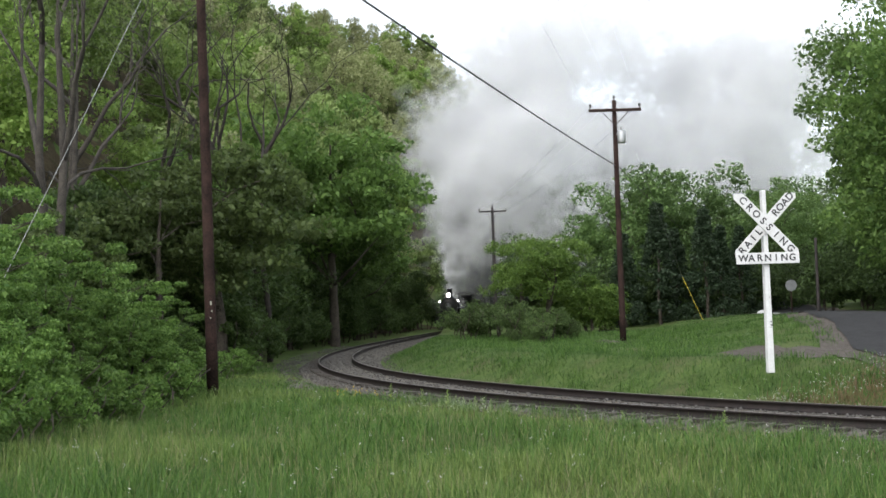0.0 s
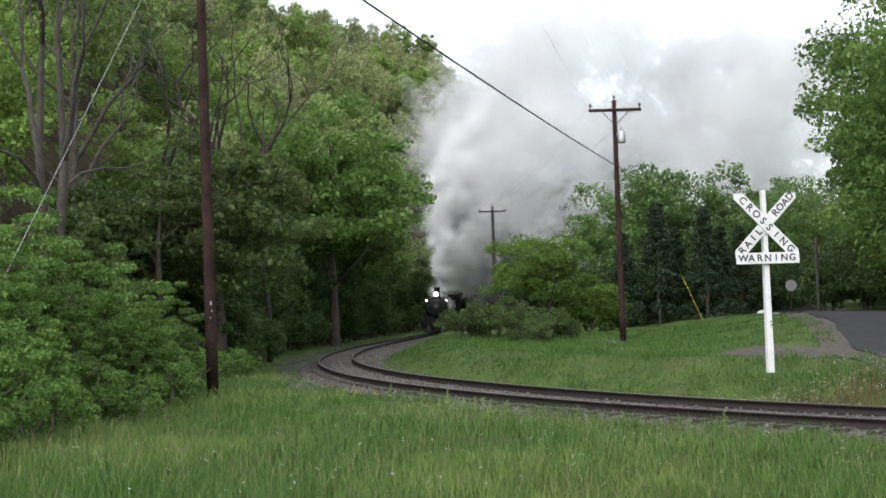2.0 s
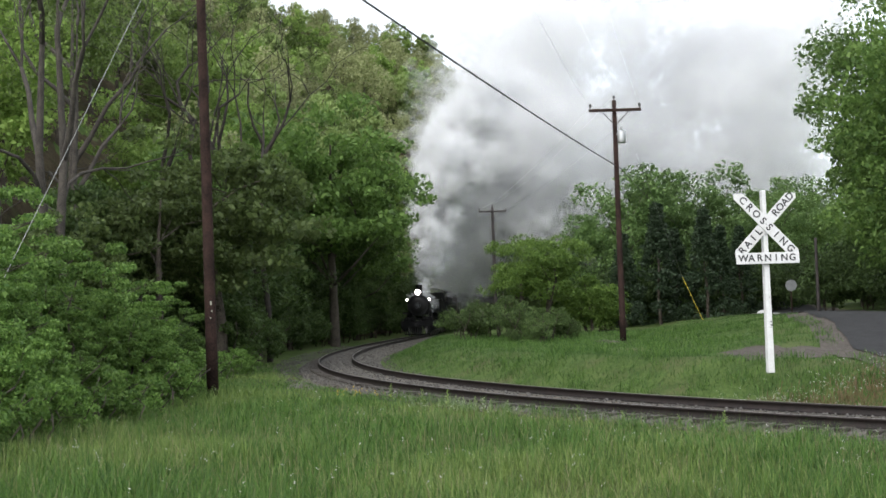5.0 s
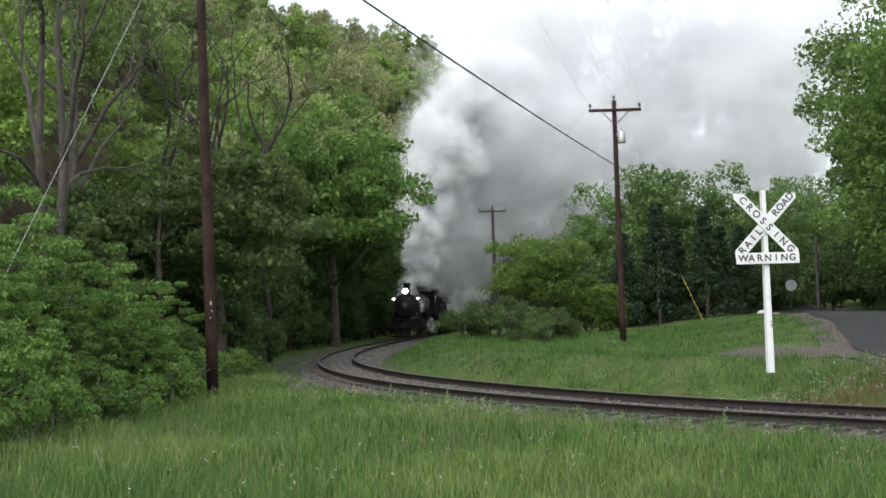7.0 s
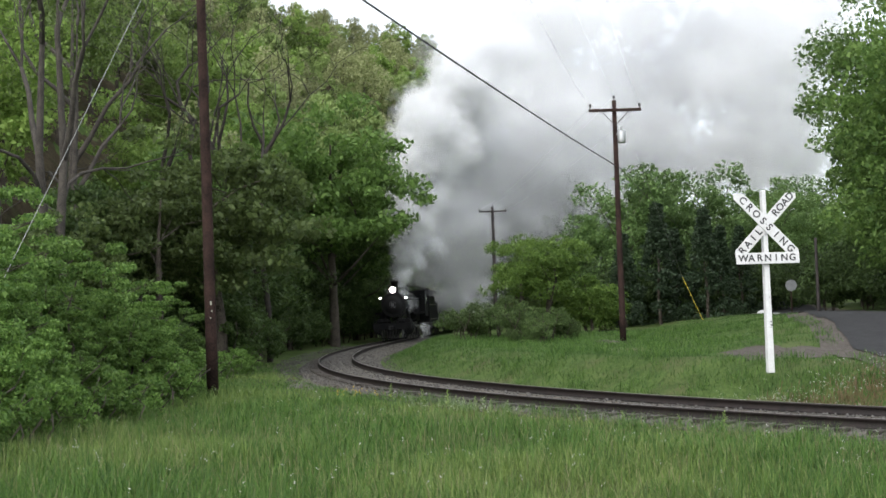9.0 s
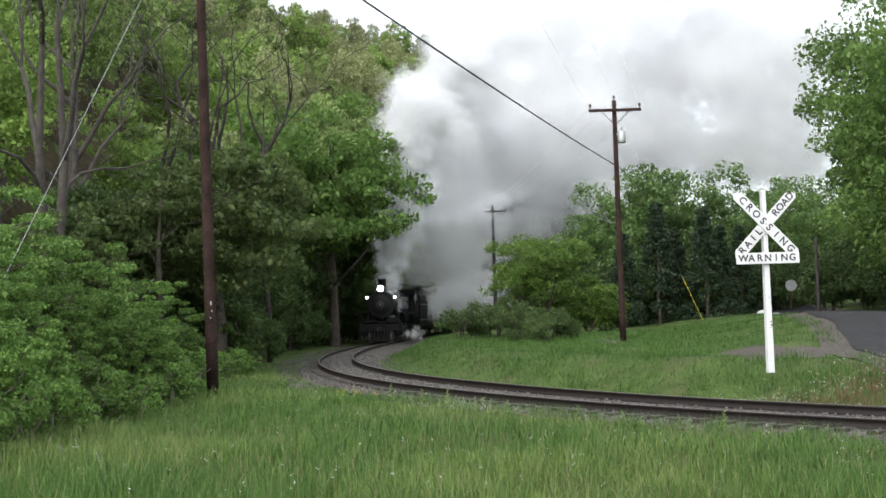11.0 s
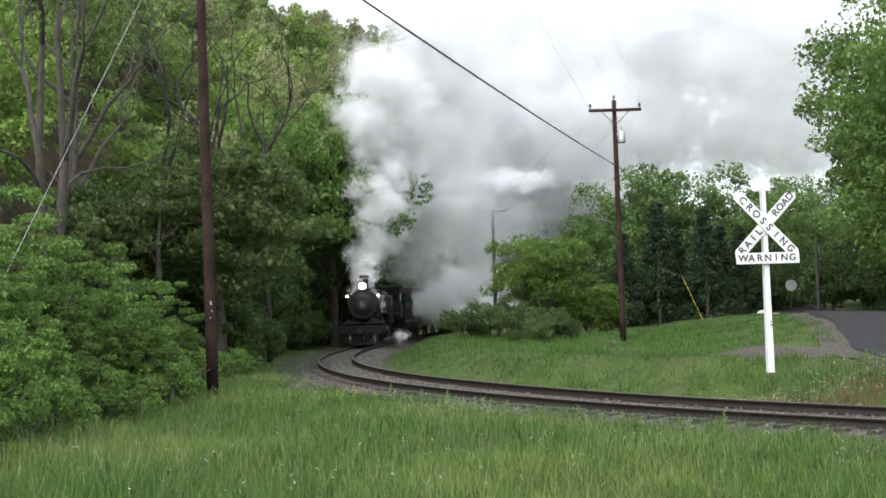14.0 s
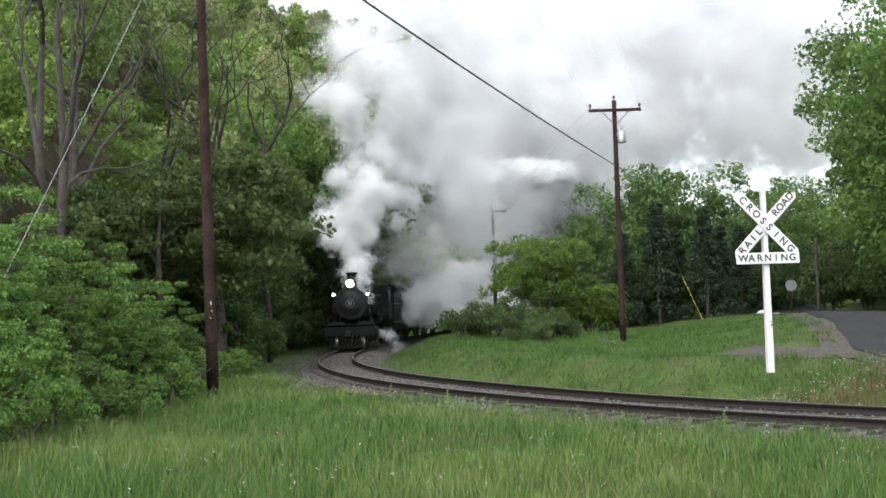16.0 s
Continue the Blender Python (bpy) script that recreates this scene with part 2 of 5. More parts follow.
# ---- the line of the track and the lie of the land ----
STEP = 0.5
TS = np.arange(-14, 330, STEP)
TK = np.interp(TS, (0, 30, 60, 90, 120, 150, 330), (-0.0347, -0.0195, -0.0061, 0.0, -0.003, -0.004, -0.010))
TK[TS < 0] = -0.02
_i0 = int(14 / STEP)
TA = np.concatenate([[0], np.cumsum((TK[1:] + TK[:-1]) / 2 * STEP)])
TA = TA - TA[_i0] + 2.7438
TX = np.concatenate([[0], np.cumsum((np.cos(TA[1:]) + np.cos(TA[:-1])) / 2 * STEP)])
TY = np.concatenate([[0], np.cumsum((np.sin(TA[1:]) + np.sin(TA[:-1])) / 2 * STEP)])
TX, TY = TX - TX[_i0] + 18.103, TY - TY[_i0] + 12.445
TZ = -0.0041 * np.clip(TY - 30, 0, 130)
CANT = -0.054


def line_at(s):
    return (float(np.interp(s, TS, TX)), float(np.interp(s, TS, TY)), float(np.interp(s, TS, TZ)), float(np.interp(s, TS, TA)))


def beside(x, y):
    """Distance from the track (positive on the outside of the bend), and the place along it."""
    x, y = np.asarray(x, float), np.asarray(y, float)
    shape = x.shape
    x, y = x.ravel(), y.ravel()
    d, s = np.empty(x.size), np.empty(x.size)
    for a in range(0, x.size, 4000):
        dx, dy = x[a:a + 4000, None] - TX[None, ::2], y[a:a + 4000, None] - TY[None, ::2]
        i = (dx * dx + dy * dy).argmin(1)
        j = np.arange(len(i))
        dx, dy, ang = dx[j, i], dy[j, i], TA[::2][i]
        side = -dx * np.sin(ang) + dy * np.cos(ang)
        d[a:a + 4000] = np.sign(side) * np.hypot(dx, dy)
        s[a:a + 4000] = TS[::2][i]
    return d.reshape(shape), s.reshape(shape)


def ease(v):
    v = np.clip(v, 0, 1)
    return v * v * (3 - 2 * v)


def land(x, y):
    x, y = np.asarray(x, float), np.asarray(y, float)
    d, s = beside(x, y)
    bed = np.interp(s, TS, TZ) - 0.42
    inner = -d
    z_in = 0.9 * ease((inner - 2.0) / 3.2) + 1.0 * ease((x - 7 - 0.12 * np.clip(y - 35, 0, 40)) / 8) * ease((y - 22) / 22) + 9.0 * ease((y - 92) / 120) + 4.0 * ease((x - 24) / 40) - 0.34 * ease((x - 14) / 5) * ease((y - 30) / 15)
    z_out = 0.22 * ease((d - 1.6) / 1.2) + 0.30 * ease((d - 5) / 14) * ease((9 - x - 9) / 1 + 1) * ease((26 - y) / 12)
    hill = np.clip(d - 9, 0, None)
    hill = 1.25 * hill * ease(hill / 9) * ease((y - 10) / 40)
    hill = 110 * (1 - np.exp(-hill / 110)) * (1 - ease((x + 16 - 14 * ease((y - 150) / 70)) / 50))
    wob = 0.05 * np.sin(x * 0.9 + 1.3) * np.sin(y * 0.7) + 0.03 * np.sin(x * 2.1 + y * 1.7)
    return bed + np.where(d > 0, z_out + hill, z_in) + wob * ease((np.abs(d) - 2.5) / 2)


def ground_at(x, y):
    return float(land(np.array([x]), np.array([y]))[0])


# ---- ground ----
gx = np.concatenate([-np.geomspace(1500, 31, 22), np.arange(-30, 40.1, 0.6), np.geomspace(41, 1500, 22)])
gy = np.concatenate([-np.geomspace(600, 5, 10), np.arange(-4, 70, 0.6), np.geomspace(71, 2500, 46)])
GX, GY = np.meshgrid(gx, gy)
GZ = land(GX, GY)
ground = mesh_part("ground", grid_mesh("ground", GX, GY, GZ), SOIL, smooth=True)
tagged(ground, "rough grassy ground of a wooded valley", "ground", kind="structure")


fd = np.concatenate([np.arange(7.0, 30, 1.5), np.geomspace(32, 260, 16)])
fs = np.interp(np.linspace(0, 1, 150), (0, 1), (26, 320))
fx0, fy0, fa0 = (np.interp(fs, TS, v) for v in (TX, TY, TA))
FX = fx0[:, None] - np.sin(fa0)[:, None] * (fd[None, :] + 0.8 * np.sin(fs * 0.7)[:, None] * (fd[None, :] < 8))
FY = fy0[:, None] + np.cos(fa0)[:, None] * (fd[None, :] + 0 * fs[:, None])
forest_floor = mesh_part("forest_floor", grid_mesh("forest_floor", FX, FY, land(FX, FY) + 0.06), LITTER, smooth=True)
tagged(forest_floor, "brown leaf litter under the hillside woods", "forest floor", kind="structure")


def ribbon(name, s0, s1, step, profile, material, parent, closed=True, smooth=False):
    """Sweep a cross profile of (offset, height) along the track."""
    ss = np.arange(s0, s1 + 1e-6, step)
    x, y, z, a = (np.interp(ss, TS, v) for v in (TX, TY, TZ, TA))
    pr = list(profile) + ([profile[0]] if closed else [])
    off = np.array([p[0] for p in pr])
    up = np.array([p[1] for p in pr])
    X = x[:, None] - np.sin(a)[:, None] * off
    Y = y[:, None] + np.cos(a)[:, None] * off
    Z = z[:, None] + up[None, :] + 0 * X
    me = grid_mesh(name, X, Y, Z)
    return mesh_part(name, me, material, parent, smooth=smooth)


# ---- railway ----
track = tagged(new("railway_track"), "single curved railway track with rusty rails on grey stone ballast", "railway track", kind="structure")
bed = ribbon("ballast_bed", -10, 200, 0.5, [(-2.6, -0.60), (-1.6, -0.26), (-1.25, -0.205), (-0.55, -0.185), (0.55, -0.215), (1.15, -0.26), (1.45, -0.34), (2.3, -0.66)], BALLAST, track, closed=False, smooth=True)


def rail(side, dz):
    c = side * 0.7535
    ring = [(c - 0.07, dz - 0.175), (c + 0.07, dz - 0.175), (c + 0.07, dz - 0.16), (c + 0.012, dz - 0.14), (c + 0.012, dz - 0.045),
            (c + 0.036, dz - 0.035), (c + 0.036, dz - 0.006), (c - 0.036, dz - 0.006), (c - 0.036, dz - 0.035), (c - 0.012, dz - 0.045),
            (c - 0.012, dz - 0.14), (c - 0.07, dz - 0.16)]
    r = ribbon("rail", -10, 160, 0.5, ring, RUST, track)
    ribbon("rail_head", -10, 160, 0.5, [(c - 0.031, dz - 0.008), (c + 0.031, dz - 0.008), (c + 0.029, dz), (c - 0.029, dz)], RAILTOP, r)


rail(1, CANT)
rail(-1, 0.0)
bm = bmesh.new()
box(bm, 2.4, 0.22, 0.16, bevel=0.015)
tie_me = bpy.data.meshes.new("sleeper")
bm.to_mesh(tie_me)
bm.free()
tie_me.materials.append(TIE)
rng = random.Random(4)
for k in range(200):
    s = -2 + k * 0.56
    x, y, z, a = line_at(s)
    t = new("sleeper", tie_me)
    t.parent = track
    t.matrix_local = Matrix.Translation((x, y, z - 0.30 + CANT / 2 + rng.uniform(-0.008, 0.012))) @ pose(0, 0, 0, 0, -2.0, math.degrees(a) + 90 + rng.uniform(-1, 1))

# road that climbs away beyond the track
RY = np.arange(14, 110, 1.0)
RX = 12.7 + 3.6 * ease((RY - 25) / 19) + 0.22 * np.clip(RY - 42, 0, None)


def sheet(name, width, lift, material, label):
    e = np.linspace(-width / 2, width / 2, 9)
    X, Y = RX[:, None] + e[None, :], np.repeat(RY[:, None], 9, 1)
    X = X + 0.04 * np.sin(Y * 1.3) * np.sign(e) * (np.abs(e) > width * 0.45)
    ob = mesh_part(name, grid_mesh(name, X, Y, land(X, Y) + lift), material, smooth=True)
    return tagged(ob, label, name.replace("_", " "), kind="structure")


sheet("road_shoulder", 6.6, 0.035, DIRT, "loose grey gravel shoulder of the road")
sheet("road", 5.0, 0.065, ASPHALT, "narrow worn grey asphalt road climbing past the crossing")


def patch(name, cx, cy, rx, ry, lift, material, label, seed):
    """A low uneven patch on the ground."""
    rs = np.random.RandomState(seed)
    ph = rs.uniform(0, 6.283, 4)
    r = np.linspace(0, 1, 10)[:, None]
    a = np.linspace(0, 2 * np.pi, 41)[None, :]
    edge = 1 + 0.18 * np.sin(3 * a + ph[0]) + 0.10 * np.sin(7 * a + ph[1]) + 0.05 * np.sin(13 * a + ph[2])
    X, Y = cx + rx * r * edge * np.cos(a), cy + ry * r * edge * np.sin(a)
    Z = land(X, Y) + lift * (1 - r ** 4 * 1.6) + 0.012 * np.sin(X * 9) * np.sin(Y * 8)
    ob = mesh_part(name, grid_mesh(name, X, Y, Z), material, smooth=True)
    return tagged(ob, label, "bare ground", kind="structure")


patch("dirt_patch", 8.9, 30.6, 1.75, 3.0, 0.09, DIRT, "bare patch of gravelly dirt by the crossing", 1)
patch("dirt_mound", 6.2, 44.6, 0.7, 1.0, 0.10, DIRT, "small mound of bare dirt by the pole", 2)
patch("gravel_patch", 9.9, 20.6, 1.9, 1.0, 0.07, BALLAST, "spill of dark track ballast beside the rail", 3)
patch("gravel_strip", -4.3, 39.0, 1.2, 6.0, 0.04, BALLAST, "grey gravel strip outside the bend", 4)


# ---- poles, wires, signs ----
def pole_mesh(bm, h, r0, r1):
    ring = []
    for k in range(9):
        f = k / 8
        ring.append((r0 + (r1 - r0) * f, f * h))
    lathe(bm, ring, 14)


def utility_pole(x, y, zb, h, r0, r1, arm=0.0, arm_drop=0.45, tint=POLEWOOD, label="", box_on=False, lean=0.0, arm_turn=0.0, tags=False):
    p = tagged(new("utility_pole"), label, "utility pole", "utility poles")
    bm = bmesh.new()
    pole_mesh(bm, h, r0, r1)
    part("pole", bm, tint, p, smooth=True)
    if arm:
        bm = bmesh.new()
        box(bm, arm, 0.10, 0.12, 0, -r1 - 0.06, h - arm_drop, 0.012)
        part("crossarm", bm, tint, p)
        for sx in (-1, 1):
            bm = bmesh.new()
            rod(bm, (sx * arm * 0.27, -r1 - 0.12, h - arm_drop - 0.03), (0, -r1 - 0.03, h - arm_drop - 0.62), 0.018, seg=6)
            part("brace", bm, GREYWOOD, p)
        for ox in (-arm * 0.47, 0.0, arm * 0.47):
            bm = bmesh.new()
            zz = h if ox == 0 else h - arm_drop + 0.06
            yy = 0 if ox == 0 else -r1 - 0.06
            lathe(bm, [(0.02, 0), (0.02, 0.08), (0.055, 0.09), (0.05, 0.13), (0.06, 0.15), (0.035, 0.2), (0.01, 0.21)], 10, pose(ox, yy, zz))
            part("insulator", bm, GREYWOOD, p)
    if tags:
        for ox, zz, sx, sz in ((0.05, 2.62, 0.05, 0.10), (0.07, 2.40, 0.035, 0.05), (0.03, 2.22, 0.03, 0.04)):
            bm = bmesh.new()
            box(bm, sx, 0.006, sz, ox, -r0 * 0.93, zz)
            part("pole_tag", bm, CREAM, p, "small pale tag nailed to the pole")
    if box_on:
        bm = bmesh.new()
        lathe(bm, [(0.16, 0), (0.17, 0.03), (0.17, 0.46), (0.12, 0.5)], 14, pose(0.24, -0.05, h - 1.75))
        rod(bm, (0.24, -0.05, h - 1.25), (0.24, -0.05, h - 1.08), 0.035, seg=8)
        box(bm, 0.2, 0.08, 0.06, 0.12, -0.05, h - 1.4)
        part("transformer", bm, GALV, p, "grey cylindrical transformer can", True)
    p.matrix_world = pose(x, y, zb, 0, lean, arm_turn)
    return p


P_NEAR = utility_pole(-6.40, 31.0, ground_at(-6.4, 31) - 0.1, 14.2, 0.165, 0.115, label="tall bare brown wooden utility pole in grass", lean=-0.6, tags=True)
P_MID = utility_pole(7.12, 45.5, ground_at(7.12, 45.5) - 0.1, 9.75 + 0.56 - ground_at(7.12, 45.5), 0.13, 0.09, 2.12, 0.42, label="brown wooden utility pole with crossarm and transformer", box_on=True)
P_FAR = utility_pole(3.95, 88.0, ground_at(3.95, 88) - 0.1, 9.85 - ground_at(3.95, 88), 0.16, 0.11, 2.15, 0.35, GREYWOOD, "weathered wooden utility pole with crossarm behind shrubs")
P_BACK = utility_pole(19.15, 58.0, ground_at(19.15, 58) - 0.1, 4.08, 0.085, 0.07, tint=GREYWOOD, label="short dark wooden pole beside the road")


def cable(name, a, b, sag, r, material, label, category="cable"):
    bm = bmesh.new()
    a, b = Vector(a), Vector(b)
    prev = a
    for k in range(1, 25):
        f = k / 24
        q = a.lerp(b, f) - Vector((0, 0, sag * 4 * f * (1 - f)))
        rod(bm, prev, q, r, seg=5, caps=False)
        prev = q
    return tagged(part(name, bm, material), label, category)


cable("service_cable", (-8.6, -3.0, 7.9), (7.05, 45.4, 7.56), 0.25, 0.022, WIRE, "thick black overhead cable strung to a pole")
cable("service_cable", (7.15, 45.4, 7.56), (22.0, 92.0, 6.2), 0.5, 0.014, WIRE, "thin dark overhead wire leaving the pole")
for ox in (-1.0, 0.0, 1.0):
    cable("power_line", (7.12 + ox, 45.4, 9.95 + (0.45 if ox == 0 else 0)), (3.95 + ox, 88, 9.55 + (0.4 if ox == 0 else 0)), 0.45, 0.0028, GUYWIRE, "thin pale power line between two poles")
    cable("power_line", (7.12 + ox, 45.4, 9.95 + (0.45 if ox == 0 else 0)), (-1.5 + ox, 8, 11.5), 0.5, 0.0025, GUYWIRE, "thin pale power line above the grass")
cable("guy_wire", (-6.60, 31.0, 13.9), (-11.1, 22.6, -1.6), 0.0, 0.008, GUYWIRE, "thin slack steel guy wire of a pole", "guy wire")


def guard():
    g = tagged(new("guy_wire_guard"), "yellow plastic guard on a slanting guy wire", "guy guard")
    bm = bmesh.new()
    rod(bm, (0, 0, 0), (-1.05, 0, 2.45), 0.017, seg=8)
    part("sleeve", bm, YELLOW, g)
    bm = bmesh.new()
    rod(bm, (-1.05, 0, 2.45), (-4.6, -7.0, 8.6), 0.008, seg=5)
    part("guy_strand", bm, GUYWIRE, g)
    g.matrix_world = pose(14.55, 64.0, ground_at(14.55, 64.0))


guard()


def letters(text, size, parent, m, name="lettering"):
    c = bpy.data.curves.new("lettering", "FONT")
    c.body, c.size, c.align_x, c.align_y, c.extrude = text, size, "CENTER", "CENTER", 0.002
    c.offset = 0.005
    tmp = bpy.data.objects.new("lettering", c)
    me = bpy.data.meshes.new_from_object(tmp)
    bpy.data.objects.remove(tmp)
    ob = mesh_part(name, me, BLACKPAINT, parent)
    ob.matrix_local = m
    return ob


def clipped(points, nx, nz, lim):
    """Keep the part of a polygon in x and z where nx * x + nz * z <= lim."""
    out = []
    for (ax, az), (bx, bz) in zip(points, points[1:] + points[:1]):
        da, db = nx * ax + nz * az - lim, nx * bx + nz * bz - lim
        if da <= 0:
            out.append((ax, az))
        if da * db < 0:
            f = da / (da - db)
            out.append((ax + (bx - ax) * f, az + (bz - az) * f))
    return out


def crossbuck():
    cb = tagged(new("crossing_sign"), "white wooden railroad crossing crossbuck on a white post", "railroad sign")
    bm = bmesh.new()
    box(bm, 0.155, 0.155, 4.12, 0, 0, 1.96, 0.012)
    for v in bm.verts:
        if v.co.z > 3.9:
            v.co.x *= 0.6
    part("post", bm, WHITE, cb)
    cz = 3.24
    for ang, y in ((46.5, -0.100), (-46.5, -0.128)):
        ca, sa = math.cos(math.radians(ang)), math.sin(math.radians(ang))
        quad = [(u * ca - v * sa, u * sa + v * ca) for u, v in ((-1.4, -0.122), (1.4, -0.122), (1.4, 0.122), (-1.4, 0.122))]
        for nx, nz, lim in ((1, 0, 0.72), (-1, 0, 0.72), (0, 1, 0.70), (0, -1, cz - 2.50)):
            quad = clipped(quad, nx, nz, lim)
        bm = bmesh.new()
        front = [bm.verts.new((x, -0.011, z)) for x, z in quad]
        back = [bm.verts.new((x, 0.011, z)) for x, z in quad]
        bm.faces.new(front)
        bm.faces.new(back[::-1])
        for k in range(len(quad)):
            bm.faces.new((front[k], front[(k + 1) % len(quad)], back[(k + 1) % len(quad)], back[k]))
        b = part("blade", bm, WHITE, cb)
        b.matrix_local = pose(0, y, cz)
        words = [("RAIL", -0.52, 0.19), ("ROAD", 0.60, 0.165)] if ang > 0 else [("CROS", -0.42, 0.215), ("SING", 0.44, 0.225)]
        for w, ox, step in words:
            for i, ch in enumerate(w):
                u = ox + (i - 1.5) * step
                letters(ch, 0.225, b, pose(u * ca, -0.0125, u * sa, 90, 0, 0) @ pose(0, 0, 0, 0, 0, ang))
    bm = bmesh.new()
    box(bm, 1.445, 0.024, 0.25, bevel=0.003)
    b = part("lower_board", bm, WHITE, cb)
    b.matrix_local = pose(0, -0.154, 2.475, 0, 0, 0)
    for i, ch in enumerate("WARNING"):
        letters(ch, 0.215, b, pose((i - 3) * 0.188, -0.0135, 0, 90))
    for bx, bz in ((0, cz), (-0.05, 2.475), (0.05, 2.475)):
        bm = bmesh.new()
        rod(bm, (bx, -0.15 if bz == cz else -0.175, bz), (bx, -0.07, bz), 0.016, seg=8)
        part("bolt", bm, GALV, cb)
    for zz, r in ((1.05, 0.02), (0.98, 0.028), (0.93, 0.016), (1.6, 0.014)):
        bm = bmesh.new()
        rod(bm, (0.02 + r * 0.8, -0.0775, zz), (0.02 + r * 0.8, -0.0795, zz + 0.001), r, seg=7)
        part("paint_chip", bm, GREYWOOD, cb)
    cb.matrix_world = pose(7.27, 25.5, 0.44, 0, 0, 4)
    return cb


crossbuck()


def stop_sign_back():
    s = tagged(new("road_sign"), "back of an octagonal grey metal road sign", "road sign")
    bm = bmesh.new()
    rod(bm, (0, 0, -0.6), (0, 0, 1.95), 0.035, seg=6)
    part("post", bm, POLEWOOD, s, "dark weathered post")
    bm = bmesh.new()
    rod(bm, (0, -0.05, 1.62), (0, -0.04, 1.62), 0.33, seg=8)
    part("plate", bm, SIGNBACK, s)
    z = ground_at(19.0, 62)
    s.matrix_world = pose(19.0, 62.0, min(z, 1.5))


stop_sign_back()


# ---- plants ----
def leaf_cloud(rs, centres, radii, per, size, droop=0.0, up=0.6, flat=0.75):
    """Diamond leaves round clump centres."""
    n = len(centres) * per
    c = np.repeat(centres, per, 0) + unit(rs.normal(size=(n, 3))) * (np.repeat(radii, per)[:, None] * rs.uniform(0.15, 1, (n, 1)) ** 0.5) * (1, 1, flat)
    nrm = unit(rs.normal(size=(n, 3)) + (0, 0, up))
    a = unit(np.cross(nrm, rs.normal(size=(n, 3))))
    b = np.cross(nrm, a)
    s = size * rs.uniform(0.6, 1.35, (n, 1))
    return np.stack([c - a * s * 0.55, c - b * s * 0.34 + nrm * s * 0.06, c + a * s * 0.6 - (0, 0, 1) * s * droop, c + b * s * 0.34 + nrm * s * 0.06], 1)


def limb(bm, a, b, r1, r2, seg=6, bend=0.15, rs=None):
    a, b = Vector(a), Vector(b)
    mid = a.lerp(b, 0.5) + Vector(rs.normal(size=3)) * (b - a).length * bend * 0.5
    rod(bm, a, mid, r1, (r1 + r2) / 2, seg, False)
    rod(bm, mid, b, (r1 + r2) / 2, r2, seg, False)


def grow(bm, p, way, length, r, depth, rs, crook=0.22):
    """A crooked limb that forks again and again."""
    way = way.normalized()
    for k in range(3):
        way = (way + Vector(rs.normal(size=3)) * crook + Vector((0, 0, 0.10))).normalized()
        q = p + way * length / 3
        rod(bm, p, q, r, r * 0.84, 6 if r > 0.04 else 4, False)
        p, r = q, r * 0.84
    if depth > 0:
        for _ in range(2 if rs.uniform() < 0.6 else 3):
            side = Vector(rs.normal(size=3))
            grow(bm, p, way + side * 0.42, length * rs.uniform(0.6, 0.85), max(r * rs.uniform(0.55, 0.8), 0.006), depth - 1, rs, crook)


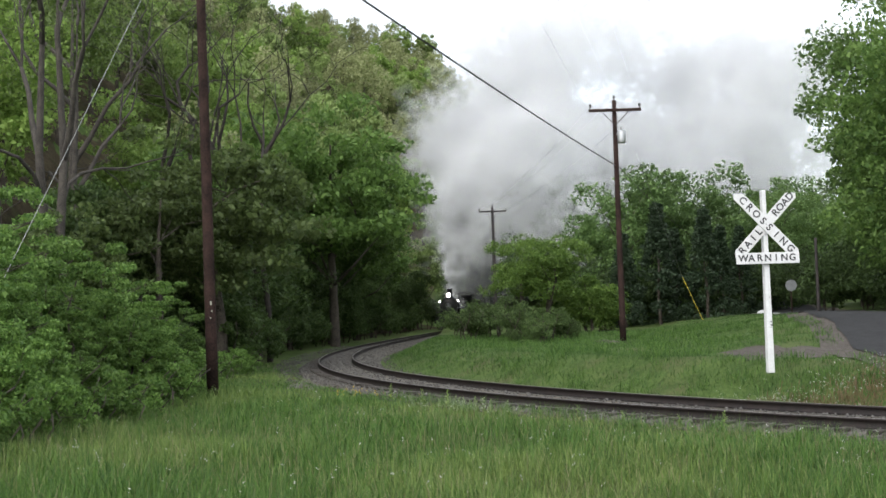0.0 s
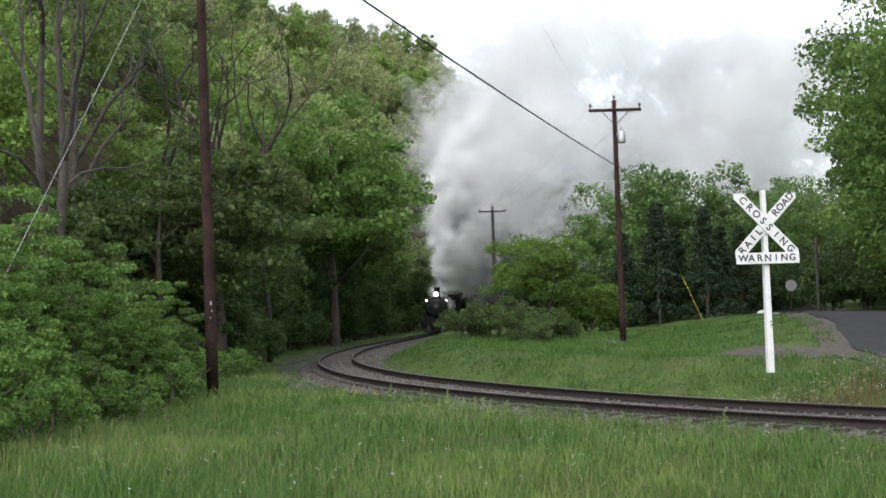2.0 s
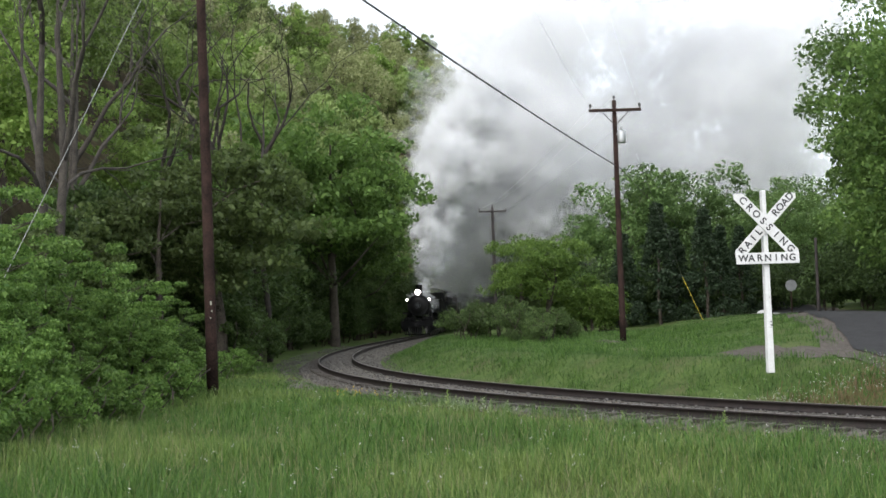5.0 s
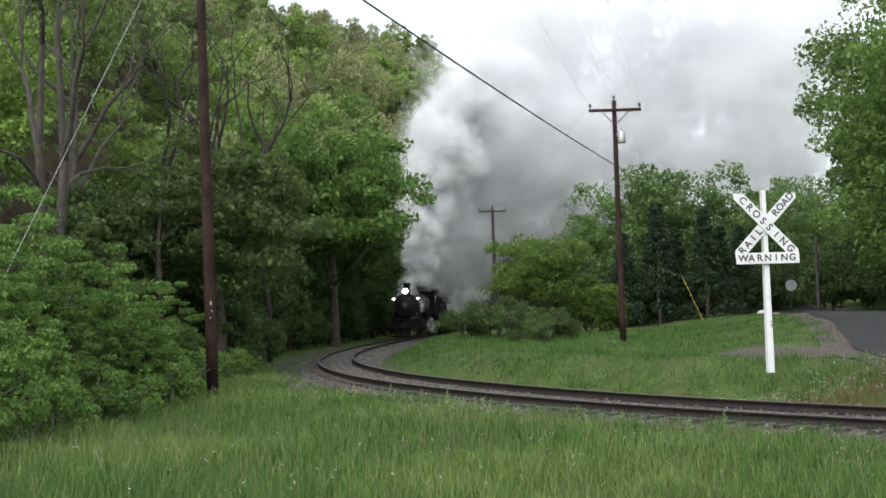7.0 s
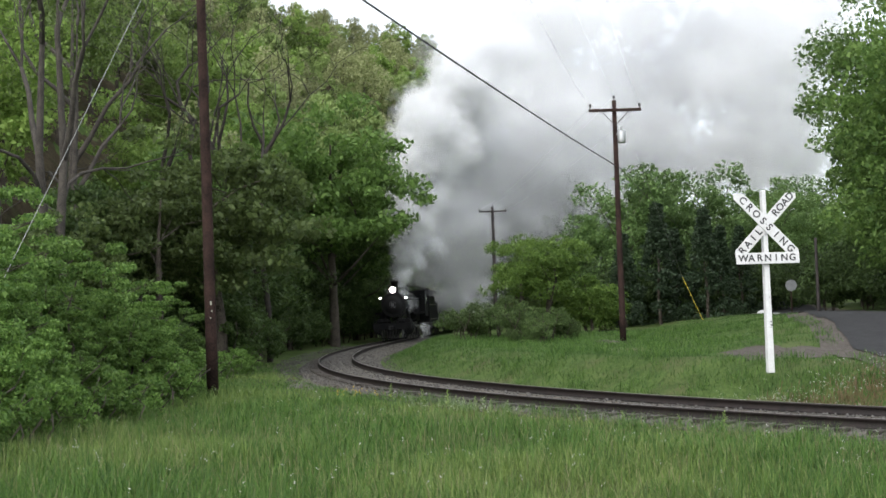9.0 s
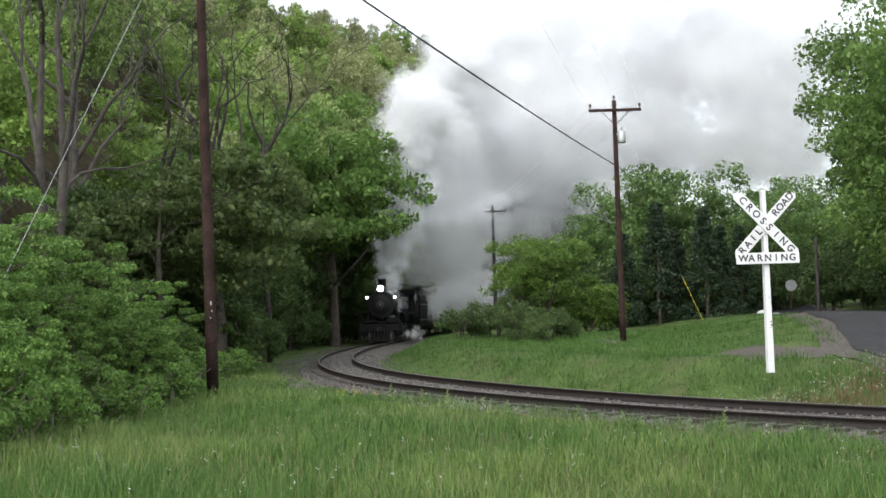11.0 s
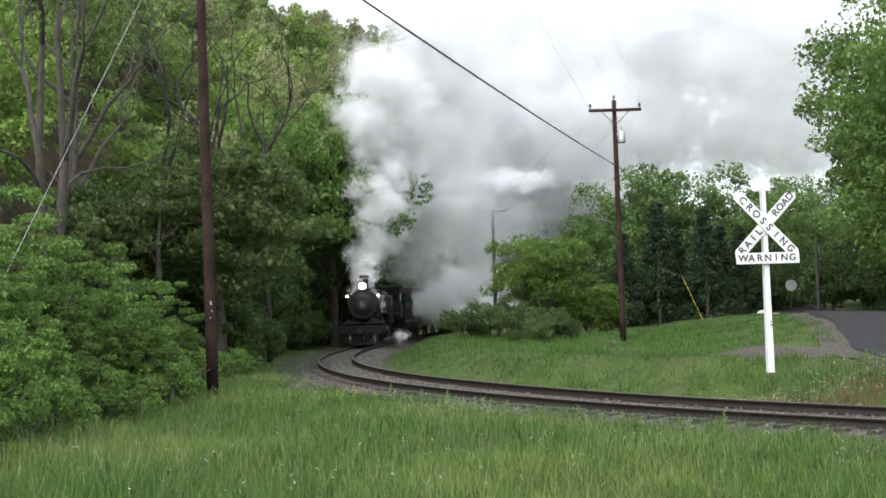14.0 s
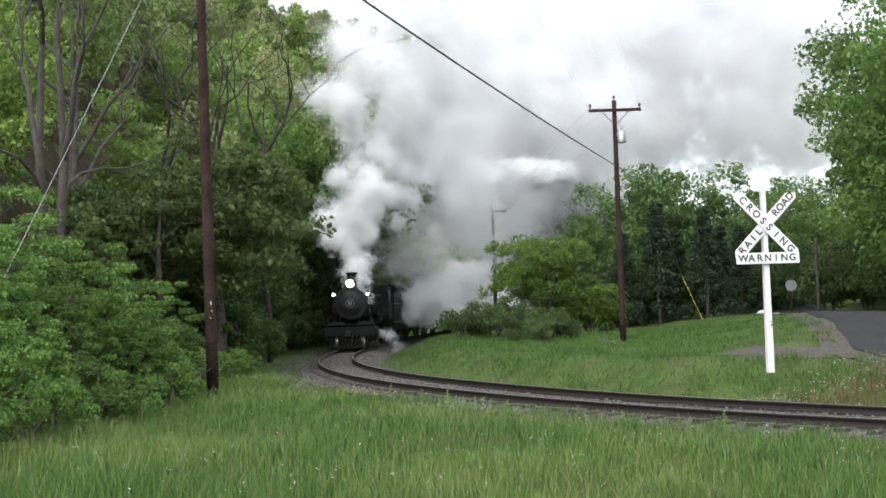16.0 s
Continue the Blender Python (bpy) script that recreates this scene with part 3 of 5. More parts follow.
def tree(name, seed, h, crown, base, leaf_mat, leaves, size, label, bark=BARK, clumps=70, trunk_r=0.18, bare=False, category="tree", spread=0.75, stems=1, shape="round", flat=0.75):
    """A tree at the origin: tapered trunk with limbs, and a crown of leaf clumps. crown: its radius; base: height of its lowest leaves."""
    rs = np.random.RandomState(seed)
    t = tagged(new(name), label, category)
    cen = []
    mid, hz = (h + base) / 2, (h - base) / 2
    lobes = [(rs.uniform(-0.45, 0.45) * crown, rs.uniform(-0.45, 0.45) * crown, mid + rs.uniform(-0.5, 0.55) * hz, rs.uniform(0.45, 0.7)) for _ in range(7)]
    while len(cen) < clumps:
        if shape == "cone":
            f = rs.uniform(0, 1) ** 0.75
            r = crown * (1 - f) * rs.uniform(0.55, 1.0) + 0.1
            an = rs.uniform(0, 6.283)
            cen.append((r * math.cos(an), r * math.sin(an), base + (h - base) * f - 0.12 * r))
            continue
        lx, ly, lz, lr = lobes[rs.randint(len(lobes))]
        v = unit(rs.normal(size=3)) * rs.uniform(0.6, 1.0)
        q = (lx + v[0] * crown * lr, ly + v[1] * crown * lr, lz + v[2] * hz * lr)
        if base * 0.8 < q[2] < h:
            cen.append(q)
    cen = np.array(cen)
    rad = rs.uniform(0.6, 1.3, clumps) * crown * (0.20 if shape != "cone" else 0.16) * spread / 0.75
    if not bare or leaves:
        me = fan_mesh("crown", leaf_cloud(rs, cen, rad, max(1, leaves // clumps), size, 0.25, 0.5 if shape != "cone" else 0.1, flat))
        mesh_part("crown", me, leaf_mat, t)
    bm = bmesh.new()
    for k in range(stems):
        an = 6.283 * k / stems + seed
        off = Vector((math.cos(an), math.sin(an), 0)) * (0.0 if stems == 1 else 0.25 + trunk_r)
        top = Vector((off.x * 3 + rs.uniform(-0.4, 0.4), off.y * 3 + rs.uniform(-0.4, 0.4), h * (0.88 if bare or shape == "cone" else 0.72)))
        pts = [off + (top - off) * f + Vector((rs.normal() * 0.12, rs.normal() * 0.12, 0)) * (1 if 0 < f < 1 else 0) for f in (0, 0.25, 0.5, 0.75, 1)]
        pts[0].z = -0.3
        for i in range(4):
            rod(bm, pts[i], pts[i + 1], trunk_r * (1.1 - 0.25 * i), trunk_r * (0.85 - 0.25 * i) + 0.01, 8, False)
        if bare:
            grow(bm, pts[2], (pts[3] - pts[2]).normalized() + Vector((0.35, 0.2, 0)), h * 0.24, trunk_r * 0.55, 4, rs)
            grow(bm, pts[3], (pts[4] - pts[3]).normalized() + Vector((-0.4, 0.1, 0)), h * 0.2, trunk_r * 0.5, 4, rs)
            grow(bm, pts[1].lerp(pts[2], 0.6), Vector((-0.8, -0.2, 0.7)), h * 0.17, trunk_r * 0.38, 3, rs)
            grow(bm, pts[4], Vector((0.1, 0, 1)), h * 0.12, trunk_r * 0.3, 3, rs)
        nl = (0 if bare else 12) // stems
        for i in range(nl):
            f = rs.uniform(0.3, 0.97)
            p0 = pts[0].lerp(pts[-1], f)
            p1 = Vector(cen[rs.randint(clumps)])
            if p1.z < p0.z - 0.5:
                continue
            limb(bm, p0, p1, trunk_r * 0.42 * (1.15 - f), 0.012, 5, 0.2, rs)
    part("trunk", bm, bark, t, smooth=True)
    return t


def plant_at(ob, x, y, turn, scale=1.0, first=False, sink=0.05):
    m = pose(x, y, ground_at(x, y) - sink, 0, 0, turn)
    o = ob if first else copy_thing(ob, m)
    o.matrix_basis = m @ Matrix.Diagonal((scale, scale, scale, 1))
    return o


def grove(proto, spots, rnd, lo=0.85, hi=1.2):
    for i, (x, y, *sc) in enumerate(spots):
        plant_at(proto, x, y, rnd.uniform(0, 360), (sc[0] if sc else 1) * rnd.uniform(lo, hi), i == 0)


RT = random.Random(11)
# big trees along the outside of the bend
T_MAPLE = tree("maple_tree", 1, 15.5, 5.6, 4.6, LEAF_MID, 15000, 0.27, "tall broad maple in fresh green leaf above the track", flat=0.55, spread=0.65, clumps=170, trunk_r=0.26)
grove(T_MAPLE, [(-7.5, 77, 1.28), (-8.6, 85), (-7.6, 96, 1.0), (-12.5, 70, 0.95), (-14, 58, 0.85), (-11, 110, 1.05), (-7, 121, 0.9)], RT, 0.97, 1.05)
T_DARK = tree("shade_tree", 2, 10.5, 4.2, 0.8, LEAF_SHADED, 12000, 0.22, "dense tree at the wood's edge, leaves coloured as in shade", clumps=90, trunk_r=0.2)
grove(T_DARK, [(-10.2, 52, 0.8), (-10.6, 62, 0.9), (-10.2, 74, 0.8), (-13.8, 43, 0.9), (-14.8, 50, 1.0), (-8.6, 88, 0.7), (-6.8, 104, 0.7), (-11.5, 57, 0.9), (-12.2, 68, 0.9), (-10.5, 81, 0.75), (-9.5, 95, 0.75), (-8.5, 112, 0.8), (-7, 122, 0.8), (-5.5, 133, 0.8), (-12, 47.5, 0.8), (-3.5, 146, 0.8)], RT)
T_OLIVE = tree("wild_cherry_tree", 3, 8.2, 3.4, 2.2, LEAF_OLIVE, 9000, 0.17, "spreading olive-leaved tree with dark crooked limbs", flat=0.5, spread=0.65, clumps=110, trunk_r=0.17)
grove(T_OLIVE, [(-8.9, 45.0, 1.42), (-10.6, 42.5, 1.1), (-12.6, 37, 0.85)], RT, 1.0, 1.03)
# hillside
T_HILL = tree("hillside_tree", 5, 13, 4.4, 3, LEAF_HILL, 3400, 0.48, "light green hillside tree in spring leaf", clumps=80, trunk_r=0.2)
T_HILL2 = tree("hillside_maple", 6, 14, 4.8, 2, LEAF_BRIGHT, 3400, 0.48, "mid green hillside tree on the steep slope", clumps=80, trunk_r=0.2)
T_TAN = tree("budding_tree", 7, 14, 4.2, 3.5, LEAF_TAN, 2600, 0.38, "thinly leaved tan-green budding tree on the ridge", BARK_GREY, clumps=90, trunk_r=0.17)
T_BARE = tree("bare_tree", 8, 17, 4.0, 10, LEAF_OLIVE, 700, 0.14, "tall grey nearly leafless tree with forked limbs", BARK_GREY, clumps=40, trunk_r=0.22, bare=True)
T_SLOPE = tree("slope_tree", 35, 13, 4.4, 2.5, LEAF_HILL, 7500, 0.26, "light green tree low on the steep slope", flat=0.6, clumps=120, trunk_r=0.2)
T_SLOPE2 = tree("slope_maple", 36, 14, 4.6, 2, LEAF_BRIGHT, 7500, 0.26, "mid green maple low on the steep slope", flat=0.6, clumps=120, trunk_r=0.2)
hill_spots = {0: [], 1: [], 2: [], 3: [], 4: []}
RH = random.Random(21)
tries = 0
while sum(map(len, hill_spots.values())) < 215 and tries < 7000:
    tries += 1
    y = RH.uniform(48, 290)
    x = RH.uniform(-0.42 * y - 8, 0.14 * y - 10)
    d, s = beside(np.array([x]), np.array([y]))
    if d[0] < 12:
        continue
    if any((x - a) ** 2 + (y - b) ** 2 < (3.9 + y * 0.009) ** 2 for L in hill_spots.values() for a, b, *_ in L):
        continue
    kind = RH.choices((0, 1, 2), (0.45, 0.35, 0.2 if y < 130 else 0.9))[0]
    if kind < 2 and y < 105:
        kind += 3
    hill_spots[kind].append((x, y))
ridge, tries = [], 0
while len(ridge) < 62 and tries < 3000:
    tries += 1
    y = RH.uniform(226, 292)
    x = RH.uniform(-38, 22)
    if all((x - a) ** 2 + (y - b) ** 2 > 19 for a, b in ridge):
        ridge.append((x, y))
hill_spots[2] += [(x, y, 0.8) for x, y in ridge]
grove(T_HILL, hill_spots[0], RT)
grove(T_HILL2, hill_spots[1], RT)
grove(T_TAN, hill_spots[2], RT)
grove(T_SLOPE, hill_spots[3], RT)
grove(T_SLOPE2, hill_spots[4], RT)
grove(T_BARE, [(-12.9, 38, 1.05), (-13.6, 38.6, 1.0), (-16.5, 50, 1.1), (-15, 46, 1.0)], RT, 0.95, 1.05)


def snag(seed, h, fork, r, label):
    """A dark crooked tree, leafless, that forks high into curving limbs."""
    rs = np.random.RandomState(seed)
    t = tagged(new("leafless_tree"), label, "tree", "leafless trees")
    bm = bmesh.new()
    p, way = Vector((0, 0, -0.3)), Vector((0, 0, 1))
    n = 7
    for k in range(n):
        way = (way + Vector((rs.normal() * 0.10, rs.normal() * 0.05, 0.25))).normalized()
        q = p + way * (fork + 0.3) / n
        rod(bm, p, q, r * (1 - 0.05 * k), r * (0.95 - 0.05 * k), 8, False)
        p = q
    part("trunk", bm, BARK_DARK, t, smooth=True)
    rest = h - fork
    for k, (sx, ln) in enumerate(((-0.5, 0.5), (0.5, 0.55), (0.1, 0.7))):
        bm = bmesh.new()
        grow(bm, p - Vector((0, 0, 0.5 * k)), Vector((sx + rs.normal() * 0.15, rs.normal() * 0.3, 0.8)), rest * ln, r * (0.66 - 0.1 * k), 4, rs, 0.30)
        part("limb", bm, BARK_DARK, t, smooth=True)
    return t


for kk, (x, y, h, fork, r, turn) in enumerate(((-12.6, 52, 17.5, 9.5, 0.15, 0), (-11.7, 53, 18, 11.5, 0.14, 20), (-10.2, 54, 17, 10.6, 0.15, -15), (-9.2, 56, 18, 11, 0.13, 190), (-8.4, 54, 16.5, 9.6, 0.16, 175), (-9.6, 57, 17.5, 11, 0.12, 30))):
    sn = snag(200 + kk, h, fork, r, "dark crooked leafless tree rising over the wood's edge")
    sn.matrix_world = pose(x, y, ground_at(x, y), 0, 0, turn)
# brush on the bank
T_BRUSH = tree("roadside_bush", 12, 2.3, 1.6, 0.05, LEAF_SAP, 11000, 0.072, "green leafy bush on the bank", flat=0.5, spread=0.6, clumps=110, trunk_r=0.03, category="bush", stems=4)
grove(T_BRUSH, [(-8.8, 24), (-8.0, 19), (-9.0, 29, 1.1), (-8.3, 33, 0.8), (-9.8, 20, 1.3), (-10.6, 26, 1.5), (-9.2, 36), (-8.2, 15.5), (-8.6, 26.5, 0.9)], RT)
T_LOWBRUSH = tree("bramble", 31, 1.1, 0.85, 0.02, LEAF_SAP, 4200, 0.06, "low light green brambles at the meadow's edge", flat=0.6, spread=0.6, clumps=80, trunk_r=0.012, category="bush", stems=5)
grove(T_LOWBRUSH, [(-6.9, 17.0), (-7.1, 18.6, 1.2), (-6.9, 20.3, 0.9), (-7.3, 21.8, 1.3), (-7.0, 23.4), (-6.9, 25.0, 0.8), (-7.2, 26.6, 1.2), (-7.0, 28.4), (-7.4, 30.0, 1.3), (-7.3, 32.0), (-7.6, 34.0, 1.2), (-7.9, 36.5, 1.1), (-7.9, 39, 1.3), (-8.2, 22.6, 1.5), (-8.0, 17.6, 1.4), (-8.4, 27.6, 1.6), (-7.9, 31, 1.5), (-8.0, 42), (-8.3, 45.5, 1.2), (-6.6, 15.0, 0.8), (-7.4, 15.6, 1.2)], RT, 0.85, 1.15)
T_SAP = tree("sapling", 13, 4.6, 1.6, 0.7, LEAF_SAP, 12000, 0.082, "slender bright green sapling with layered leaves", flat=0.4, spread=0.75, clumps=80, trunk_r=0.05)
grove(T_SAP, [(-9.6, 23), (-10.8, 24.5, 1.1), (-8.0, 29, 0.85), (-11.8, 28, 1.2), (-12.5, 33, 1.2), (-9.4, 33.5, 0.8), (-10.2, 21, 1.15), (-8.8, 26, 0.9), (-11.4, 31, 1.3), (-9.0, 30.5, 0.95), (-7.7, 27.2, 0.6), (-7.6, 23.8, 0.5), (-7.9, 20.6, 0.62), (-8.0, 32.4, 0.7), (-7.7, 29.6, 0.45)], RT)
T_UNDER = tree("undergrowth_bush", 14, 2.4, 1.8, 0.05, LEAF_SHADED, 5500, 0.12, "leafy undergrowth bush below the trees, leaves coloured as in shade", clumps=60, trunk_r=0.03, category="bush", stems=4)
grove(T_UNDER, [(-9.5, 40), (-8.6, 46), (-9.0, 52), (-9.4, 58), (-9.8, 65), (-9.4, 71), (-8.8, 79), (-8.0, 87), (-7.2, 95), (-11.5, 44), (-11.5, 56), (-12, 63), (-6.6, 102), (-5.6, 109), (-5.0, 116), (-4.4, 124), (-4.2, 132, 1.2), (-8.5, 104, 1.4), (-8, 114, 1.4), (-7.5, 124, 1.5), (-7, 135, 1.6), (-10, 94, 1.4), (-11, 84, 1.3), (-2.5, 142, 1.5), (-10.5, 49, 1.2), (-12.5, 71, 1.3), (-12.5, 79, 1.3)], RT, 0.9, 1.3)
# inside of the bend
T_APPLE = tree("spreading_tree", 15, 5.5, 3.5, 2.0, LEAF_APPLE, 17000, 0.13, "low spreading bright green tree on the lawn", flat=0.45, spread=0.7, clumps=120, trunk_r=0.16, stems=3)
grove(T_APPLE, [(5.6, 66, 1.08)], RT, 0.98, 1.02)
T_LOW = tree("hawthorn_bush", 25, 3.6, 2.2, 0.3, LEAF_APPLE, 9000, 0.13, "rounded bright green bush beside the lawn tree", clumps=90, trunk_r=0.08, stems=3, category="bush")
grove(T_LOW, [(8.7, 66.5, 1.12), (7.3, 69.5, 0.9), (9.8, 69, 0.8)], RT, 0.98, 1.02)
T_SHRUB = tree("shrub", 16, 2.0, 1.5, 0.05, LEAF_SHRUB, 4500, 0.09, "leafy green shrub at the lawn's edge", clumps=50, trunk_r=0.03, category="bush", stems=4)
grove(T_SHRUB, [(1.2, 57, 1.08), (2.8, 58.5, 1.15), (4.2, 57, 0.8), (0.9, 61, 1.0), (3.4, 52, 0.85), (4.6, 50.6, 0.8), (4.0, 48.6, 0.62), (5.4, 51, 0.5), (3.0, 50, 0.4), (2.6, 60, 0.9), (5.6, 57.5, 0.5), (4.3, 53, 0.5)], RT)
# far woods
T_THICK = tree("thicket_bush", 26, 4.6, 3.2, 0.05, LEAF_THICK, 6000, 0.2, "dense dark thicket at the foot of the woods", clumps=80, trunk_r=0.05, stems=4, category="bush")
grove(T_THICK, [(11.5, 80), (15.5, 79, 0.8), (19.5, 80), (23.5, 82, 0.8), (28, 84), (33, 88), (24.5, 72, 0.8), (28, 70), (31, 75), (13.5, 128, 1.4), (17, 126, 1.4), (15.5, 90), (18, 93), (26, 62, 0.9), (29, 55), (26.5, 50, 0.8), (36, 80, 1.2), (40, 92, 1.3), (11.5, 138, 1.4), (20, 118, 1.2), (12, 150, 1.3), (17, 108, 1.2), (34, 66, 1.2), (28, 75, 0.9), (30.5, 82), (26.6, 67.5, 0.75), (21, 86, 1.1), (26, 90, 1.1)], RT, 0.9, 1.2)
T_WOOD = tree("woodland_tree", 17, 13.5, 4.8, 0.4, LEAF_WOOD, 9000, 0.28, "full green woodland tree behind the lawn", clumps=130, trunk_r=0.22)
wood = [(12.6, 82, 0.86), (16.2, 84, 0.92), (19.8, 86, 0.86), (16.0, 141, 1.36), (23.5, 90, 0.72), (27, 94, 0.7), (31, 98, 0.68), (12.6, 150, 1.25), (19.4, 139, 1.32), (18.5, 100, 0.95), (23, 106, 0.8), (29, 112, 0.75), (36, 106, 0.7), (6.5, 152, 1.25), (13, 124), (3, 168), (20, 128, 0.9), (28, 130, 0.8), (9, 140, 1.25), (40, 118, 0.8), (12.3, 134, 1.38), (10.4, 109, 1.16), (13.6, 111, 1.12), (17.5, 92, 0.92), (14.6, 88, 0.86), (21.5, 95, 0.86), (29, 101, 0.86), (33.5, 104, 0.9), (26.2, 91, 0.78), (32, 112, 0.95)]
grove(T_WOOD, wood, RT, 0.95, 1.1)
T_FIR = tree("spruce_tree", 18, 10.0, 2.9, 0.2, NEEDLE, 11000, 0.2, "dark green spruce at the lawn's edge", clumps=190, trunk_r=0.14, shape="cone")
grove(T_FIR, [(14.1, 74, 0.76), (16.9, 73, 0.68), (15.6, 76, 0.6), (18.4, 75, 0.6), (12.3, 77, 0.62), (20.2, 77, 0.6)], RT, 0.97, 1.05)
T_ROAD = tree("roadside_tree", 19, 17, 5.4, 0.3, LEAF_ROAD, 34000, 0.20, "tall leafy light green tree overhanging the road", flat=0.6, spread=0.85, clumps=250, trunk_r=0.25)
grove(T_ROAD, [(23.9, 52, 1.15), (26.6, 60, 1.22), (30.0, 70, 1.22), (33, 80, 1.0), (23.6, 44), (31, 62, 1.1), (36, 84, 0.9), (27, 94, 0.6), (32, 100, 0.6), (27.5, 54, 1.05), (33, 72, 1.1)], RT, 0.97, 1.05)


# ---- grass and small plants ----
def blades(rs, x, y, h, w, lean, lift=0.0):
    """One bent blade a face, rooted in the ground."""
    n = len(x)
    z = land(x, y) - 0.02 + lift
    an = rs.uniform(0, 2 * np.pi, n)
    d = np.stack([np.cos(an), np.sin(an), np.zeros(n)], 1)
    side = np.stack([-np.sin(an), np.cos(an), np.zeros(n)], 1) * np.asarray(w)[:, None]
    root = np.stack([x, y, z], 1)
    ln = (np.asarray(lean) * h)[:, None]
    mid = root + d * ln * 0.25 + np.stack([0 * x, 0 * x, h * 0.45], 1)
    tip = root + d * ln + np.stack([0 * x, 0 * x, h * np.clip(1 - 0.35 * np.asarray(lean), 0.4, 1)], 1)
    return np.stack([root - side * 0.3, mid + side * 0.5, tip, mid - side * 0.5], 1)


def clumpy(x, y):
    return 0.5 + 0.25 * np.sin(x * 1.7 + 2.1 * np.sin(y * 0.6)) + 0.25 * np.sin(y * 1.3 + 1.7 * np.sin(x * 0.8 + 1))


def scatter(rs, n, y0, y1, half, shift=0.0, near=1.0):
    y = y0 + (y1 - y0) * rs.uniform(0, 1, n) ** near
    x = (rs.uniform(-1, 1, n) * half) * (y + 1.5) + shift
    return x, y


RG = np.random.RandomState(5)
x, y = scatter(RG, 270000, 5.5, 52, 0.44, near=1.9)
d, s = beside(x, y)
c = clumpy(x, y)
keep = (d > 1.35) & (RG.uniform(0, 1, len(x)) < 0.25 + 0.75 * ease((d - 1.3) / 1.2)) & (x > -9.5) & (d < 26)
x, y, d, c = x[keep], y[keep], d[keep], c[keep]
tall = 0.42 + 0.63 * ease((d - 2.0) / 4.5)
h = RG.uniform(0.08, 0.40, len(x)) * tall * (0.6 + 0.75 * c)
tint = np.sin(x * 0.8 + 1.1 * np.sin(y * 0.5 + 2)) + np.sin(y * 0.55 + x * 0.3) + RG.normal(size=len(x)) * 0.7 > 0.55
for nm, pick, mat, lab in (("meadow_grass", ~tint, BLADE, "rough unmown green meadow grass"), ("pale_meadow_grass", tint, BLADE_LIGHT, "paler yellowish patches of meadow grass")):
    n = int(pick.sum())
    g = mesh_part(nm, fan_mesh(nm, blades(RG, x[pick], y[pick], h[pick], RG.uniform(0.0045, 0.010, n) * (1 + y[pick] / 40), RG.uniform(0.1, 0.9, n))), mat)
    tagged(g, lab, "grass", kind="stuff")
x, y = scatter(RG, 9000, 6, 24, 0.44)
d, s = beside(x, y)
k = (d > 2.1) & (x > -8)
x, y, d = x[k], y[k], d[k]
straw = mesh_part("seed_grass", fan_mesh("seed_grass", blades(RG, x, y, RG.uniform(0.2, 0.5, len(x)) * (0.5 + 0.5 * ease((d - 2) / 4)), RG.uniform(0.004, 0.008, len(x)), RG.uniform(0.1, 0.6, len(x)))), BLADE_DRY)
tagged(straw, "pale seeding grass stalks among the meadow", "grass", kind="stuff")
# tufts of taller grass
tx, ty = scatter(RG, 420, 7, 30, 0.42)
td, _s = beside(tx, ty)
k = (td > 3.0) & (tx > -7.5)
edge_s = RG.uniform(9, 26, 60)
ex, ey, ea = (np.interp(edge_s, TS, v) for v in (TX, TY, TA))
eo = RG.uniform(1.25, 2.4, 60)
tx = np.concatenate([tx[k], ex - np.sin(ea) * eo])
ty = np.concatenate([ty[k], ey + np.cos(ea) * eo])
tx, ty = np.repeat(tx, 60), np.repeat(ty, 60)
tx, ty = tx + RG.normal(size=len(tx)) * 0.13, ty + RG.normal(size=len(ty)) * 0.13
tufts = mesh_part("grass_tufts", fan_mesh("grass_tufts", blades(RG, tx, ty, RG.uniform(0.2, 0.5, len(tx)), RG.uniform(0.004, 0.009, len(tx)), RG.uniform(0.15, 0.8, len(tx)))), BLADE)
tagged(tufts, "taller tufts of fresh green grass", "grass", kind="stuff")
# lawn inside the bend
x, y = RG.uniform(-4, 22, 230000), 20 + 48 * RG.uniform(0, 1, 230000) ** 1.3
d, s = beside(x, y)
k = (d < -2.3) & (np.abs(x - np.interp(y, RY, RX)) > 2.8) & (((x - 8.9) / 1.65) ** 2 + ((y - 30.6) / 2.8) ** 2 > RG.uniform(0.5, 1.3, len(x))) & (x < 0.42 * y + 2)
x, y, d = x[k], y[k], d[k]
c = clumpy(x * 0.6, y * 0.5)
h = RG.uniform(0.05, 0.12, len(x)) * (0.7 + 0.7 * c) * (1 + 0.7 * ease((-d - 2.3) / 2) * ease((6 + d) / 2))
lawn = mesh_part("lawn_grass", fan_mesh("lawn_grass", blades(RG, x, y, h, RG.uniform(0.008, 0.016, len(x)), RG.uniform(0.2, 0.9, len(x)))), BLADE_LAWN)
tagged(lawn, "short green grass of the bank inside the bend", "grass", kind="stuff")


